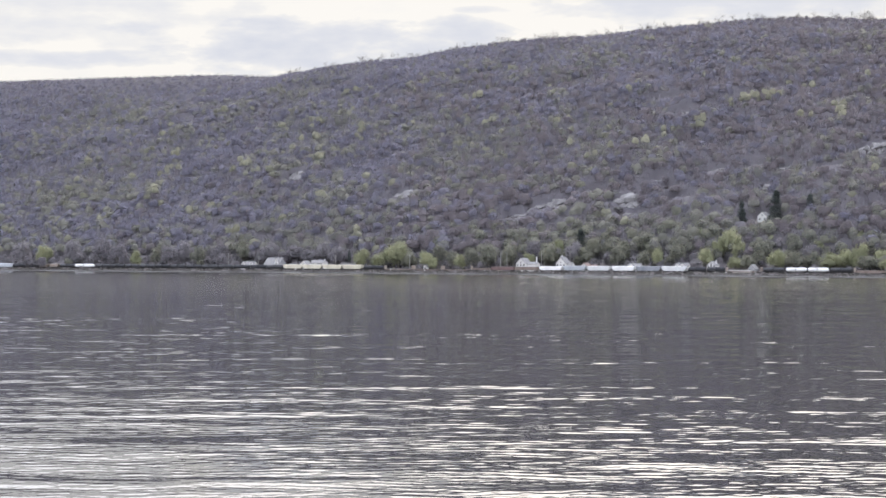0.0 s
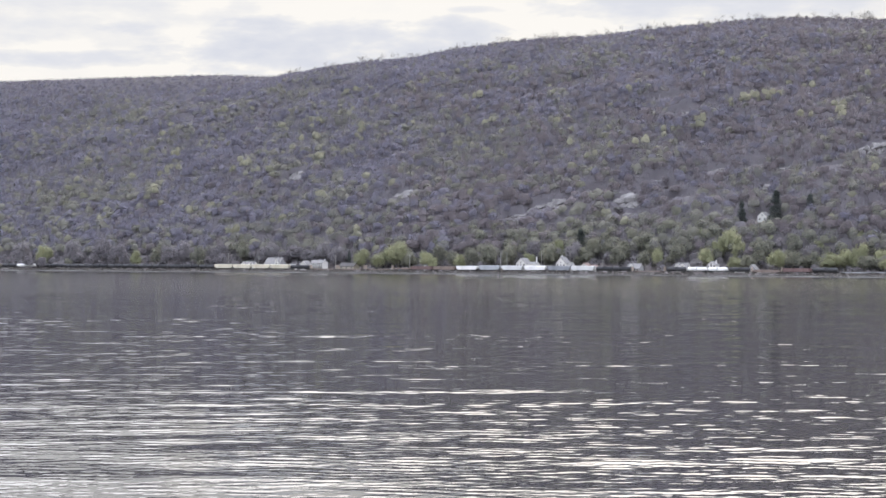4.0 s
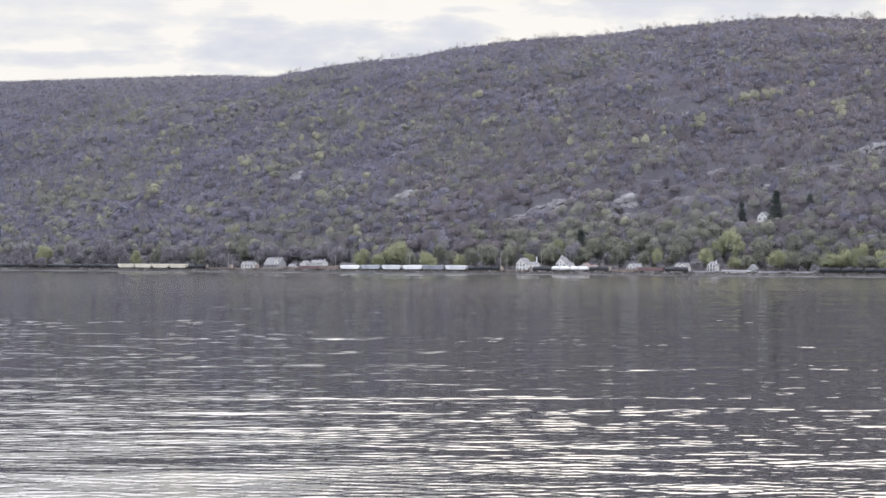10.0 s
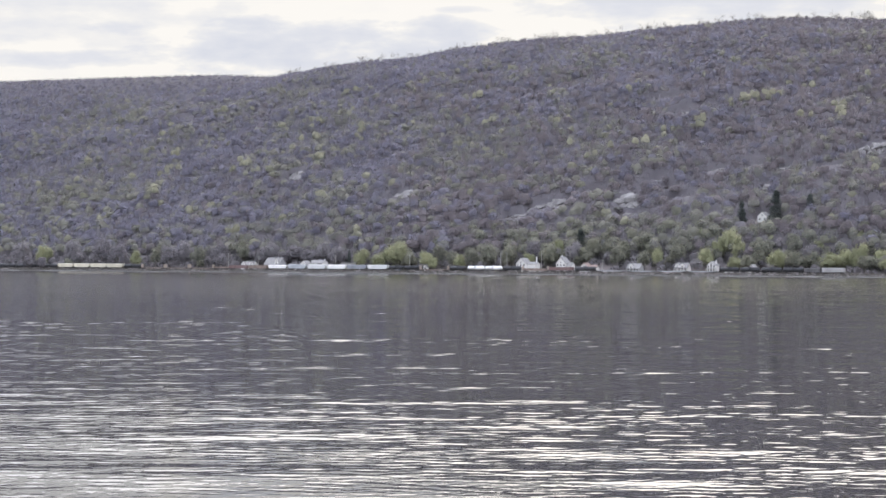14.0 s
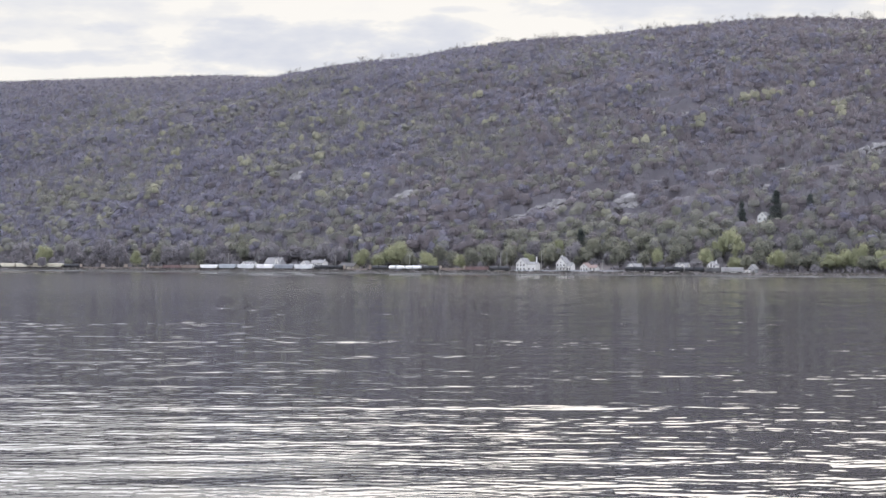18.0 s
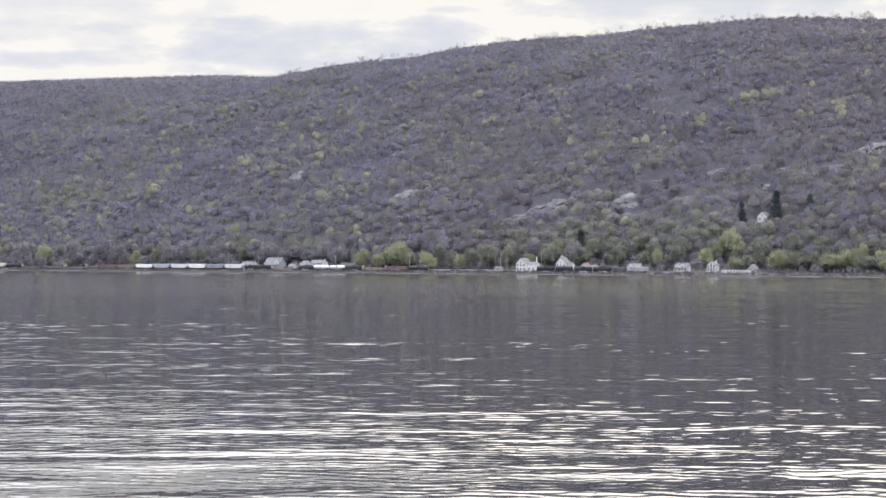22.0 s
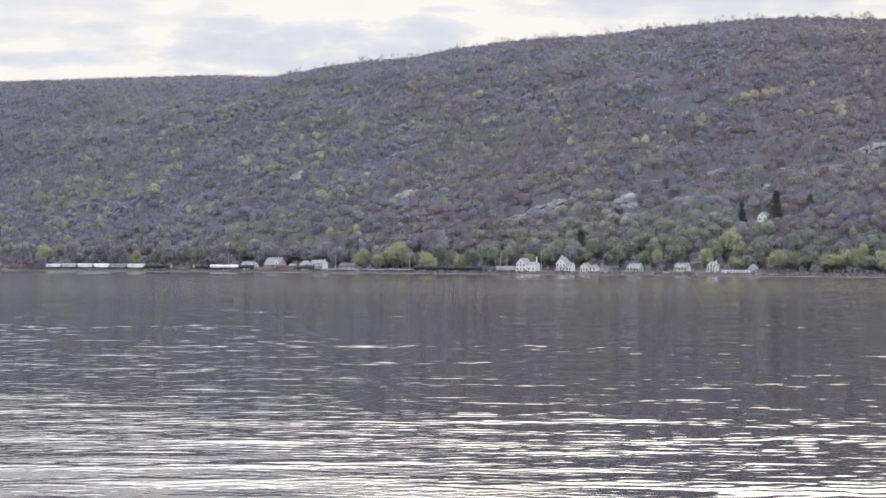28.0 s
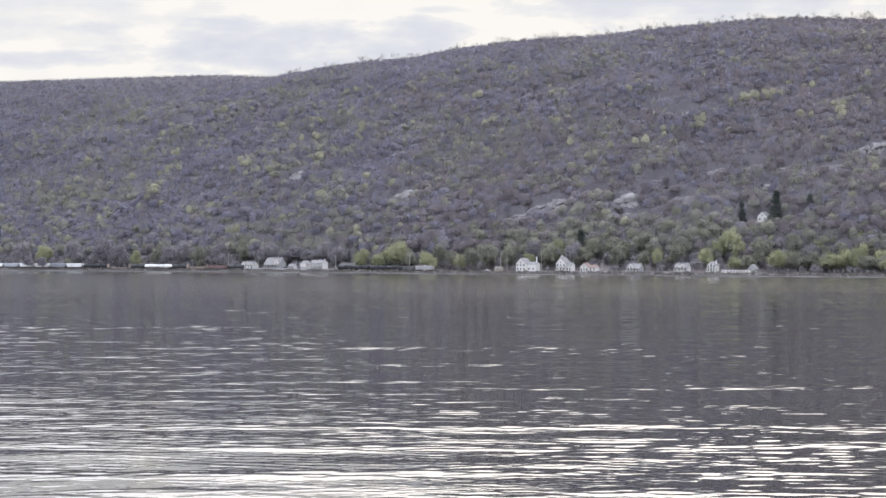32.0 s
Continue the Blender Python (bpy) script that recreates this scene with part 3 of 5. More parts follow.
    rise = 7.4 * (1 + 0.3 * np.clip((210 - N) / 90, 0, 1)) * (1 - 0.40 * np.clip((N - 480) / 240, 0, 1)) * (1 + 0.16 * rolling(X * 0.9 + 130, Y * 0.9 - 70)) + 0.8 * np.sin(S * 0.9 + 3 * np.sin(N * 0.31)) * np.sin(N * 0.8 + 2 * np.sin(S * 0.23))
    rise = (rise + rng.normal(0, 0.95, rise.shape)) * np.clip((N - 50) / 14, 0, 1)
    for rs, rn, rw, rh in ROCKS:
        rise = np.where((np.abs(S - rs) < rw * 0.5 + 1) & (N < rn + 4) & (N > rn - 8), np.where(N > rn - 4, -1.5, rise * 0.5), rise)
    rise = np.where((S > LAWN[0] - 3) & (S < LAWN[1] + 3) & (N > LAWN[2] - 6) & (N < LAWN[3] - 1), -1.5, rise)
    rise = np.where((np.abs(S - HILL_HOUSE[0]) < 11) & (np.abs(N - HILL_HOUSE[1] + 6) < 15), -1.5, rise)
    tagged(grid_object("woods_understory", X, Y, ground_z(S, N) + rise, M_UNDER), "added grey-brown sheet as sapling tangle, lightening gaps under the crowns", "woods", kind="stuff")
    # saplings and upright twigs that stand through it
    kt = 300000
    s, n = rng.uniform(-260, 1750, kt), 62 + 670 * rng.random(kt) ** 1.2
    x, y = plan(s, n)
    keep = (np.abs(x / y) < 0.255) & ~((s > LAWN[0] - 2) & (s < LAWN[1] + 2) & (n > LAWN[2] - 6) & (n < LAWN[3]))
    keep &= ~((np.abs(s - HILL_HOUSE[0]) < 10) & (np.abs(n - HILL_HOUSE[1] + 7) < 18))
    for rs, rn, rw, rh in ROCKS:
        keep &= ~((np.abs(s - rs) < rw * 0.58) & (n > rn - 11) & (n < rn + 6))
    s, n, x, y = s[keep], n[keep], x[keep], y[keep]
    k = len(s)
    top = 12.6 * (1 - 0.42 * np.clip((n - 480) / 240, 0, 1)) * rng.uniform(0.55, 1.2, k)
    for rs, rn, rw, rh in ROCKS:
        top = np.where((np.abs(s - rs) < rw * 0.55 + 2) & (n < rn) & (n > rn - 11), top * 0.4, top)
    wide = rng.uniform(0.10, 0.26, k)
    turn = rng.uniform(-0.7, 0.7, k)
    side = np.stack([np.cos(turn) * wide, np.sin(turn) * wide, 0 * wide], -1)
    tip = np.stack([x, y, ground_z(s, n) + top], -1)
    drop = np.stack([rng.normal(0, 0.6, k), rng.normal(0, 0.6, k), -rng.uniform(1.6, 4.5, k)], -1)
    tr = np.stack([tip - side, tip + side * rng.uniform(0.2, 1.0, (k, 1)), tip + drop], 1)
    tn = np.repeat(soft_normals(np.tile(np.array((0.0, -1.0, 0.0)), (k, 1)), rng, 0.6, 0.25), 3, 0)
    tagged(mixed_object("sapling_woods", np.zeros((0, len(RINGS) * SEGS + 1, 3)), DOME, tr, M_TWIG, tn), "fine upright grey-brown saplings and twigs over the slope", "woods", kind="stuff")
    # trees in first leaf
    for name, rows in (("yellow_green_woods", YELLOW_UPPER), ("yellow_green_woods_2", YELLOW_LOWER)):
        c = np.repeat(np.array(rows), 3, 0)
        c = c + rng.normal(0, 4.6, c.shape)
        yx, yy = plan(c[:, 0], c[:, 1])
        yz = ground_z(c[:, 0], c[:, 1])
        hh = rng.uniform(11, 17, len(c)) * (1 - 0.25 * (c[:, 1] > 430))
        mid2 = np.stack([yx, yy, yz + hh * 0.74], -1)
        tr, tn = tufts(mid2, hh * 0.34, hh * 0.86, 150, 0.3, rng, -0.5, 0.5)
        dm, dn = crowns(mid2, hh * 0.34, hh * 0.86, rng, 0.6)
        tagged(mixed_object(name, dm, DOME, tr, M_YELLOW, np.concatenate([dn, tn])), "yellow-green trees in first leaf among bare woods", "woods", kind="stuff")
    # scrub round the ledges
    rk = np.repeat(np.array(ROCKS), 44, 0)
    s = rk[:, 0] + rng.uniform(-0.75, 0.75, len(rk)) * (rk[:, 2] + 8)
    n = rk[:, 1] + rng.uniform(-20, 9, len(rk))
    free = (np.abs(s - rk[:, 0]) > rk[:, 2] * 0.45) | (n < rk[:, 1] - 3.5)
    s, n = s[free], n[free]
    h = rng.uniform(2.0, 4.5, len(s))
    x, y = plan(s, n)
    mid3 = np.stack([x, y, ground_z(s, n) + h * 0.42], -1)
    tr, tn = tufts(mid3, h * 0.75, h, 40, 0.5, rng, -0.4, 0.6)
    dm, dn = crowns(mid3, h * 0.75, h, rng, 0.8)
    tagged(mixed_object("ledge_scrub", dm, DOME, tr, M_BUDRED, np.concatenate([dn, tn])), "low brown scrub round the rock ledges", "brush", kind="stuff")
    # shrubs and rough growth round the hill house
    kb = 240
    s, n = rng.uniform(40, 128, kb), rng.uniform(88, 122, kb)
    free = (np.abs(s - HILL_HOUSE[0]) > 6) | (n < HILL_HOUSE[1] - 9)
    free &= ~((s > LAWN[0]) & (s < LAWN[1]) & (n > LAWN[2] + 2) & (n < LAWN[3] - 4))
    s, n = s[free], n[free]
    h = rng.uniform(1.5, 5.0, len(s)) * np.where((np.abs(s - HILL_HOUSE[0]) < 12) & (n < HILL_HOUSE[1]), 0.45, 1)
    x, y = plan(s, n)
    mid3 = np.stack([x, y, ground_z(s, n) + h * 0.42], -1)
    tr, tn = tufts(mid3, h * 0.7, h, 70, 0.3, rng, -0.4, 0.5)
    dm, dn = crowns(mid3, h * 0.7, h, rng, 0.6)
    tagged(mixed_object("garden_brush", dm, DOME, tr, M_BUDGREEN, np.concatenate([dn, tn])), "low olive shrubs and brush round the hill house", "brush", kind="stuff")
    # taller twiggy trees that break the skyline, in loose groups: forked stems under thin crowns
    kr = 300
    s = 225 + 860 * rng.random(kr) ** 1.15
    s = s + 9 * np.sin(s / 11.0)
    n = rng.uniform(706, 732, kr)
    h = rng.uniform(7, 12.5, kr) + 5.5 * (rng.random(kr) < 0.3)
    x, y = plan(s, n)
    z = ground_z(s, n)
    foot = np.stack([x, y, z], -1)
    tr, tn = tufts(foot + np.stack([0 * h, 0 * h, h * 0.74], -1), h * 0.24, h * 0.5, 60, 0.33, rng, -0.7, 0.15)
    sets = [tr, trunks(foot, h * 0.95, np.full(kr, 0.22), rng)]
    for i in range(6):
        turn, rise = rng.uniform(0, 6.28, kr), rng.uniform(0.35, 0.6, kr)
        a = foot + np.stack([0 * h, 0 * h, h * rise], -1)
        tip = a + np.stack([np.cos(turn) * h * 0.26, np.sin(turn) * h * 0.26, h * rng.uniform(0.2, 0.42, kr)], -1)
        sets.append(np.stack([a, a + np.array((0, 0, 0.34)), tip], 1))
    tagged(tri_object("skyline_trees", np.concatenate(sets), M_BARK), "thin leafless trees standing out along the ridge", "woods", kind="stuff")
    # low brush along the terrace behind the railway
    kb = 3600
    s, n = rng.uniform(-120, 1000, kb), 9 + 50 * rng.random(kb) ** 0.9
    x, y = plan(s, n)
    h = rng.uniform(3.0, 11.0, kb) * np.clip((n - 8) / 28, 0.2, 1)
    z = ground_z(s, n)
    clear = np.ones(kb, bool)
    for hs, hw in HOUSE_CLEAR:
        clear &= ~((np.abs(s - hs) < hw) & (n < 40) & (n > 14))
    x, y, z, h = x[clear], y[clear], z[clear], h[clear]
    tr, tn = tufts(np.stack([x, y, z + h * 0.5], -1), h * 0.42, h, 26, 0.42, rng, low=-0.7)
    dm, dn = crowns(np.stack([x, y, z + h * 0.45], -1), h * 0.42, h, rng, 0.6)
    tagged(mixed_object("terrace_brush", dm, DOME, tr, M_GREYCROWN, np.concatenate([dn, tn])), "tangled grey-brown brush on the terrace behind the railway", "brush", kind="stuff")
    # weeds on the bank between track and river
    kb = 2400
    s, n = rng.uniform(-120, 1000, kb), rng.uniform(-11, -3.6, kb)
    x, y = plan(s, n)
    h = rng.uniform(0.5, 2.1, kb) * np.where(n > -5, 0.7, 1.0)
    tr, tn = tufts(np.stack([x, y, ground_z(s, n) + h * 0.4], -1), h * 0.8, h, 26, 0.32, rng, low=-0.5)
    tagged(tri_object("bank_weeds", tr, M_WEED), "dry dark weeds on the railway bank", "brush", kind="stuff")


HOUSE_CLEAR = ((102, 14), (77, 17), (128, 13), (168, 13), (208, 14), (233, 13), (265, 16), (291, 9), (444, 12), (483, 20), (533, 17), (565, 15), (359, 5))
make_woods()


def make_lawn():
    """Rough grass on the bench below the hill house."""
    S, N = np.meshgrid(np.linspace(LAWN[0], LAWN[1], 26), np.linspace(LAWN[2], LAWN[3], 8))
    X, Y = plan(S, N)
    tagged(grid_object("lawn", X, Y, ground_z(S, N) + 0.25, M_LAWN), "dark green rough grass on a bench of the slope", "grass", kind="structure")


make_lawn()


def make_rock(s, n, w, h, rng):
    """A weathered granite ledge: split blocks that climb along the slope."""
    w, h = w * 1.1, h * (1.4 if n < 260 else 1.0)
    root = new("rock_outcrop")
    tiers = 2 if h > 4 else 1
    for j in range(tiers):
        k = max(2, min(6, int(round(w / 5.0)) - j))
        for i in range(k):
            bm = bmesh.new()
            u = (i + 0.5) / k * 2 - 1
            bw = w / k * rng.uniform(0.6, 0.95)
            bh = h / tiers * (1.0 - 0.4 * abs(u)) * rng.uniform(0.4, 0.75)
            # a split block: flat faces between random corners, broad at the foot
            for q in rng.uniform(-1, 1, (18, 3)):
                q = q / max(0.75, float(np.max(np.abs(q))))
                bm.verts.new((q[0] * bw * (1 - 0.18 * q[2]), q[1] * 2.2 + 0.9 * q[2], q[2] * bh))
            hull = bmesh.ops.convex_hull(bm, input=bm.verts)
            bmesh.ops.delete(bm, geom=list({v for v in hull["geom_interior"] if isinstance(v, bmesh.types.BMVert)}), context="VERTS")
            bmesh.ops.rotate(bm, verts=bm.verts, matrix=Matrix.Rotation(rng.uniform(-0.35, 0.1), 3, "Y"))
            # the strike of the ledges rises down the river
            bmesh.ops.translate(bm, verts=bm.verts, vec=(u * w / 2 * (1 - 0.25 * j), 1.8 * j + rng.uniform(-0.6, 0.9), bh * 0.3 + j * h * 0.42 + u * h * 0.22))
            part("boulder", bm, M_ROCK, root)
    root.matrix_world = at(s, n, float(ground_z(s, n)) + (1.4 if n < 260 else 0.6), rng.uniform(-12, 12))
    return tagged(root, "pale grey granite ledge bare among leafless trees", "rock", "rock ledges on the mountainside")


for row in ROCKS:
    make_rock(*row, RNG)

# ---------------------------------------------------------------- shoreline trees


def unit_tree(leaf, seed, per=1500, conifer=False):
    """A tree of height 1 and crown width about 1: trunk with limbs, crown of many small leaf clumps."""
    rng = np.random.default_rng(seed)
    root = new("tree")
    bm = bmesh.new()
    bm_lathe(bm, [(-0.03, 0.030), (0.06, 0.022), (0.35, 0.016), (0.7, 0.008)], 7, "z")
    for i in range(5):
        t, z0 = i * 1.257 + rng.uniform(0, 0.6), rng.uniform(0.2, 0.42)
        ln = rng.uniform(0.2, 0.32)
        a = np.array((0, 0, z0))
        b = a + np.array((math.cos(t) * ln, math.sin(t) * ln, ln * 1.0))
        side = np.array((-math.sin(t), math.cos(t), 0)) * 0.009
        up = np.array((0, 0, 0.012))
        v = [bm.verts.new(p) for p in (a + side, a - side, a + up, b)]
        for f in ((0, 1, 2), (0, 3, 1), (1, 3, 2), (2, 3, 0)):
            bm.faces.new([v[j] for j in f])
    part("trunk", bm, M_BARK, root)
    if conifer:
        k = 30
        lv = np.sort(rng.uniform(0.04, 1.0, k))
        turn, out = rng.uniform(0, 6.28, k), rng.uniform(0, 0.17, k) * (1.05 - lv)
        cen = np.stack([out * np.cos(turn), out * np.sin(turn), lv], -1)
        tr, tn = tufts(cen, (0.34 * (1.06 - lv) ** 0.7 + 0.03) * rng.uniform(0.7, 1.2, k), rng.uniform(0.08, 0.2, k), per // k, 0.03, rng, low=-0.9)
    else:
        # one broad rounded mass with lobes set round it
        k = 13
        t, u = rng.uniform(0, 6.28, k), rng.uniform(-0.6, 0.95, k)
        c = np.sqrt(1 - u * u)
        cen = np.concatenate([np.array(((0, 0, 0.46),)), np.stack([0.26 * c * np.cos(t), 0.26 * c * np.sin(t), 0.50 + 0.26 * u], -1)])
        rr = np.concatenate([np.array((0.36,)), rng.uniform(0.17, 0.25, k)])
        hh = np.where(np.arange(k + 1) == 0, 0.9, 1.9 * rr)
        tr, tn = tufts(cen, rr, hh, per // k, 0.023, rng, low=-0.9, fill=0.5)
        dm, dn = crowns(cen, rr, hh, rng, 0.58, 0.66, 0.08)
    cr = tri_object("crown", tr, leaf) if conifer else mixed_object("crown", dm, DOME, tr, leaf, np.concatenate([dn, tn]))
    cr.parent = root
    return root


TREES = {
    "spring": (M_SPRING, "bright yellow-green tree in fresh spring leaf near the shore", ((828.3, 30, 25.5, 20.1), (685.5, 9, 20.0, 12.7), (428.5, 16, 20.8, 17.4), (405.4, 9, 17.2, 12.4), (396.9, 26, 27.6, 25.1), (408.7, 30, 24.1, 19.4), (362.0, 16, 18.8, 14.2), (349.3, 9, 13.5, 11.3), (326.7, 14, 15.6, 12.1), (270.8, 32, 16.6, 12.8), (254.6, 52, 20.8, 12.1), (157.9, 40, 19.9, 11.5), (103.0, 56, 27.5, 14.9), (93.1, 50, 25.8, 13.1), (111.1, 54, 21.4, 14.1), (116.4, 40, 21.1, 14.8), (87.2, 30, 13.2, 13.7), (51.9, 26, 19.0, 16.9), (6.6, 26, 16.8, 22.3), (1.8, 36, 19.3, 16.6), (-7.2, 44, 21.4, 16.6), (-24.7, 40, 19.5, 14.8))),
    "olive": (M_WILLOW, "olive-green tree with thin young leaves near the shore", ((308.2, 30, 25.2, 15.9), (621.9, 24, 24.0, 18.7), (360.5, 34, 23.9, 15.3), (313.2, 12, 22.2, 14.8), (302.0, 20, 24.8, 15.7), (286.9, 26, 22.1, 12.9), (291.0, 36, 25.9, 15.8), (254.8, 36, 25.7, 18.4), (241.3, 52, 22.2, 13.8), (220.7, 50, 23.9, 15.5), (190.8, 36, 22.4, 16.1), (179.7, 60, 20.5, 18.1), (167.6, 36, 18.1, 13.3), (76.1, 30, 14.7, 15.3), (74.4, 48, 20.1, 12.9), (51.8, 62, 17.9, 12.9), (-17.9, 24, 14.8, 17.2), (27.4, 36, 17.7, 15.1), (38.3, 28, 18.9, 17.6), (4.7, 80, 11.9, 14.5), (581.2, 40, 29.5, 15.5), (674.5, 24, 23.1, 11.7), (390.9, 30, 18.3, 19.3), (340.7, 24, 18.5, 14.1), (141.7, 44, 21.8, 15.9))),
    "grey": (M_GREYCROWN, "grey-brown leafless tree with a fine twiggy crown", ((852.2, 24, 29.1, 22.4), (787.8, 30, 29.7, 22.0), (755.7, 36, 32.1, 24.1), (656.8, 24, 25.1, 21.1), (599.7, 30, 26.8, 22.8), (554.5, 44, 24.2, 22.6), (525.0, 46, 21.0, 20.3), (133.4, 60, 18.5, 11.6), (112.5, 16, 12.1, 12.0), (273.0, 44, 25.7, 18.6), (469.6, 40, 22.4, 19.8), (492.9, 46, 23.6, 17.1), (723.6, 26, 27.4, 20.5), (650.1, 40, 28.8, 21.2), (235.4, 44, 23.6, 16.4), (810.6, -8, 16, 13), (790.5, -8, 14, 12))),
    "conifer": (M_CONIFER, "dark green conifer standing among bare trees", ((237.9, 60, 21.6, 16), (115.8, 106, 21.0, 14), (89.2, 113, 26.0, 20), (60.5, 113, 20.0, 16), (455.3, 34, 16.2, 6.5))),
}


# stands that fill the terrace: from s, to s, from n, to n, how many, how tall
FILL = {
    "spring": ((-50, 62, 18, 46, 9, 14), (-40, 140, 50, 80, 6, 14)),
    "olive": ((-60, 140, 24, 92, 36, 14), (140, 330, 38, 80, 34, 17), (330, 430, 16, 50, 12, 15), (560, 900, 14, 44, 10, 12)),
    "grey": ((-60, 420, 36, 76, 36, 16), (430, 900, 14, 60, 54, 16)),
}


def make_trees():
    rng = random.Random(3)
    for kind, (leaf, label, rows) in TREES.items():
        protos = [unit_tree(leaf, 10 + i, 3400, kind == "conifer") for i in range(3)]
        for p in protos:
            tagged(p, label, "tree", "shoreline trees")
        rows = list(rows)
        for s0, s1, n0, n1, count, tall in FILL.get(kind, ()):
            for i in range(count):
                h = rng.uniform(0.7, 1.1) * tall
                s, n = s0 + (s1 - s0) * (i + rng.random()) / count, rng.uniform(n0, n1)
                while n < 42 and any(abs(s - hs) < hw + 0.4 * h for hs, hw in HOUSE_CLEAR):
                    n += 5
                rows.append((s, n, h, h * rng.uniform(0.7, 1.05)))
        for i, (s, n, h, w) in enumerate(rows):
            x, y = plan(s, n)
            m = pose(x, y, float(ground_z(s, n)), 0, 0, rng.uniform(0, 360)) @ Matrix.Diagonal((w, w, h, 1))
            if i < len(protos):
                protos[i].matrix_basis = m
            else:
                p = protos[i % len(protos)]
                ob = copy_thing(p, Matrix.Identity(4))
                ob.matrix_basis = m
        for p in protos[len(rows):]:
            for o in (*p.children_recursive, p):
                bpy.data.objects.remove(o)


make_trees()

# ---------------------------------------------------------------- railway and bank


def make_track():
    S0, S1 = -700.0, 1700.0
    mid, half = (S0 + S1) / 2, (S1 - S0) / 2
    bed = bmesh.new()
    bm_prism(bed, [(-3.6, -0.9), (3.6, -0.9), (2.3, -0.18), (-2.3, -0.18)], -half, half)
    ob = part("track_bed", bed, M_BALLAST)
    ob.matrix_world = at(mid, 0, RAIL)
    tagged(ob, "grey crushed-stone railway embankment along the shore", "railway", kind="structure")
    for y in (-0.72, 0.72):
        bm = bmesh.new()
        bm_prism(bm, [(y - 0.07, -0.17), (y + 0.07, -0.17), (y + 0.02, -0.13), (y + 0.035, 0.0), (y - 0.035, 0.0), (y - 0.02, -0.13)], -half, half)
        part("rail", bm, M_RAIL, ob, "worn steel rail")
    k = 1500
    xs = np.linspace(-600, 600, k)
    co, fa = [], []
    for i, x in enumerate(xs):
        for z in (-0.30, -0.165):
            for yy in (-1.3, 1.3):
                for dx in (-0.11, 0.11):
                    co.append((x + dx, yy, z))
        b = i * 8
        fa += [[b + j for j in f] for f in ((0, 2, 3, 1), (4, 5, 7, 6), (0, 1, 5, 4), (1, 3, 7, 5), (3, 2, 6, 7), (2, 0, 4, 6))]
    me = bpy.data.meshes.new("ties")
    me.from_pydata(co, [], fa)
    me.materials.append(M_TIE)
    t = new("ties", me)
    t.parent = ob
    tagged(t, "dark timber railway ties", kind="stuff")


make_track()


def make_riprap():
    rng = np.random.default_rng(5)
    k = 5200
    s, n = rng.uniform(-160, 1050, k), rng.uniform(-14.0, -6.0, k)
    x, y = plan(s, n)
    z = np.interp(n, (-14, -6), (-0.35, 1.5))
    r = rng.uniform(0.3, 0.9, k)
    base = np.array(((1, 0, 0), (-1, 0, 0), (0, 1, 0), (0, -1, 0), (0, 0, 1), (0, 0, -1)), float)
    v = base[None] * r[:, None, None] * np.array((1.2, 1.0, 0.65)) * rng.uniform(0.7, 1.3, (k, 6, 1)) + rng.normal(0, 0.08, (k, 6, 3)) + np.stack([x, y, z], -1)[:, None]
    f = np.array(((0, 2, 4), (2, 1, 4), (1, 3, 4), (3, 0, 4), (2, 0, 5), (1, 2, 5), (3, 1, 5), (0, 3, 5)))
    tagged(tri_object("riprap", v[:, f].reshape(-1, 3, 3), M_RIPRAP), "dark tumbled stones of the river bank", "stones", kind="stuff")


make_riprap()


def make_strand():
    """A narrow broken strip of pale gravel at the water's edge."""
    S, N = np.meshgrid(np.arange(-160, 1050, 2.5), np.array((-17.6, -16.9, -16.2, -14.6, -12.8)))
    lift = 0.16 + 0.34 * np.sin(S * 0.11 + 1.7 * np.sin(S * 0.037)) + 0.12 * np.sin(S * 0.83)
    Z = np.array((-0.7, -0.25, 0.10, 0.28, -0.4))[:, None] + np.where(np.abs(N + 15.5) < 1.2, lift * 0.45, 0)
    X, Y = plan(S, N)
    tagged(grid_object("strand", X, Y, Z, M_STRAND), "pale gravel strip along the water's edge", "gravel", kind="structure")


make_strand()

# ---------------------------------------------------------------- houses


def window_part(parent, x, y, z, w=1.15, h=1.65, side="front"):
    """A framed sash window set in the river-side wall (front) or an end wall."""
    bm = bmesh.new()
    bm_box(bm, x - w / 2 - 0.1, x + w / 2 + 0.1, y - 0.06, y + 0.02, z - 0.1, z)
    bm_box(bm, x - w / 2 - 0.1, x + w / 2 + 0.1, y - 0.06, y + 0.02, z + h, z + h + 0.1)
    for q in (x - w / 2 - 0.1, x + w / 2):
        bm_box(bm, q, q + 0.1, y - 0.06, y + 0.02, z, z + h)
    bm_box(bm, x - w / 2, x + w / 2, y - 0.045, y + 0.02, z + h * 0.48, z + h * 0.52)
    fr = part("window", bm, M_TRIM, parent, "white-framed window")
    box_part("pane", x - w / 2, x + w / 2, y - 0.025, y + 0.015, z, z + h, M_GLASS, fr, "dark glass pane")


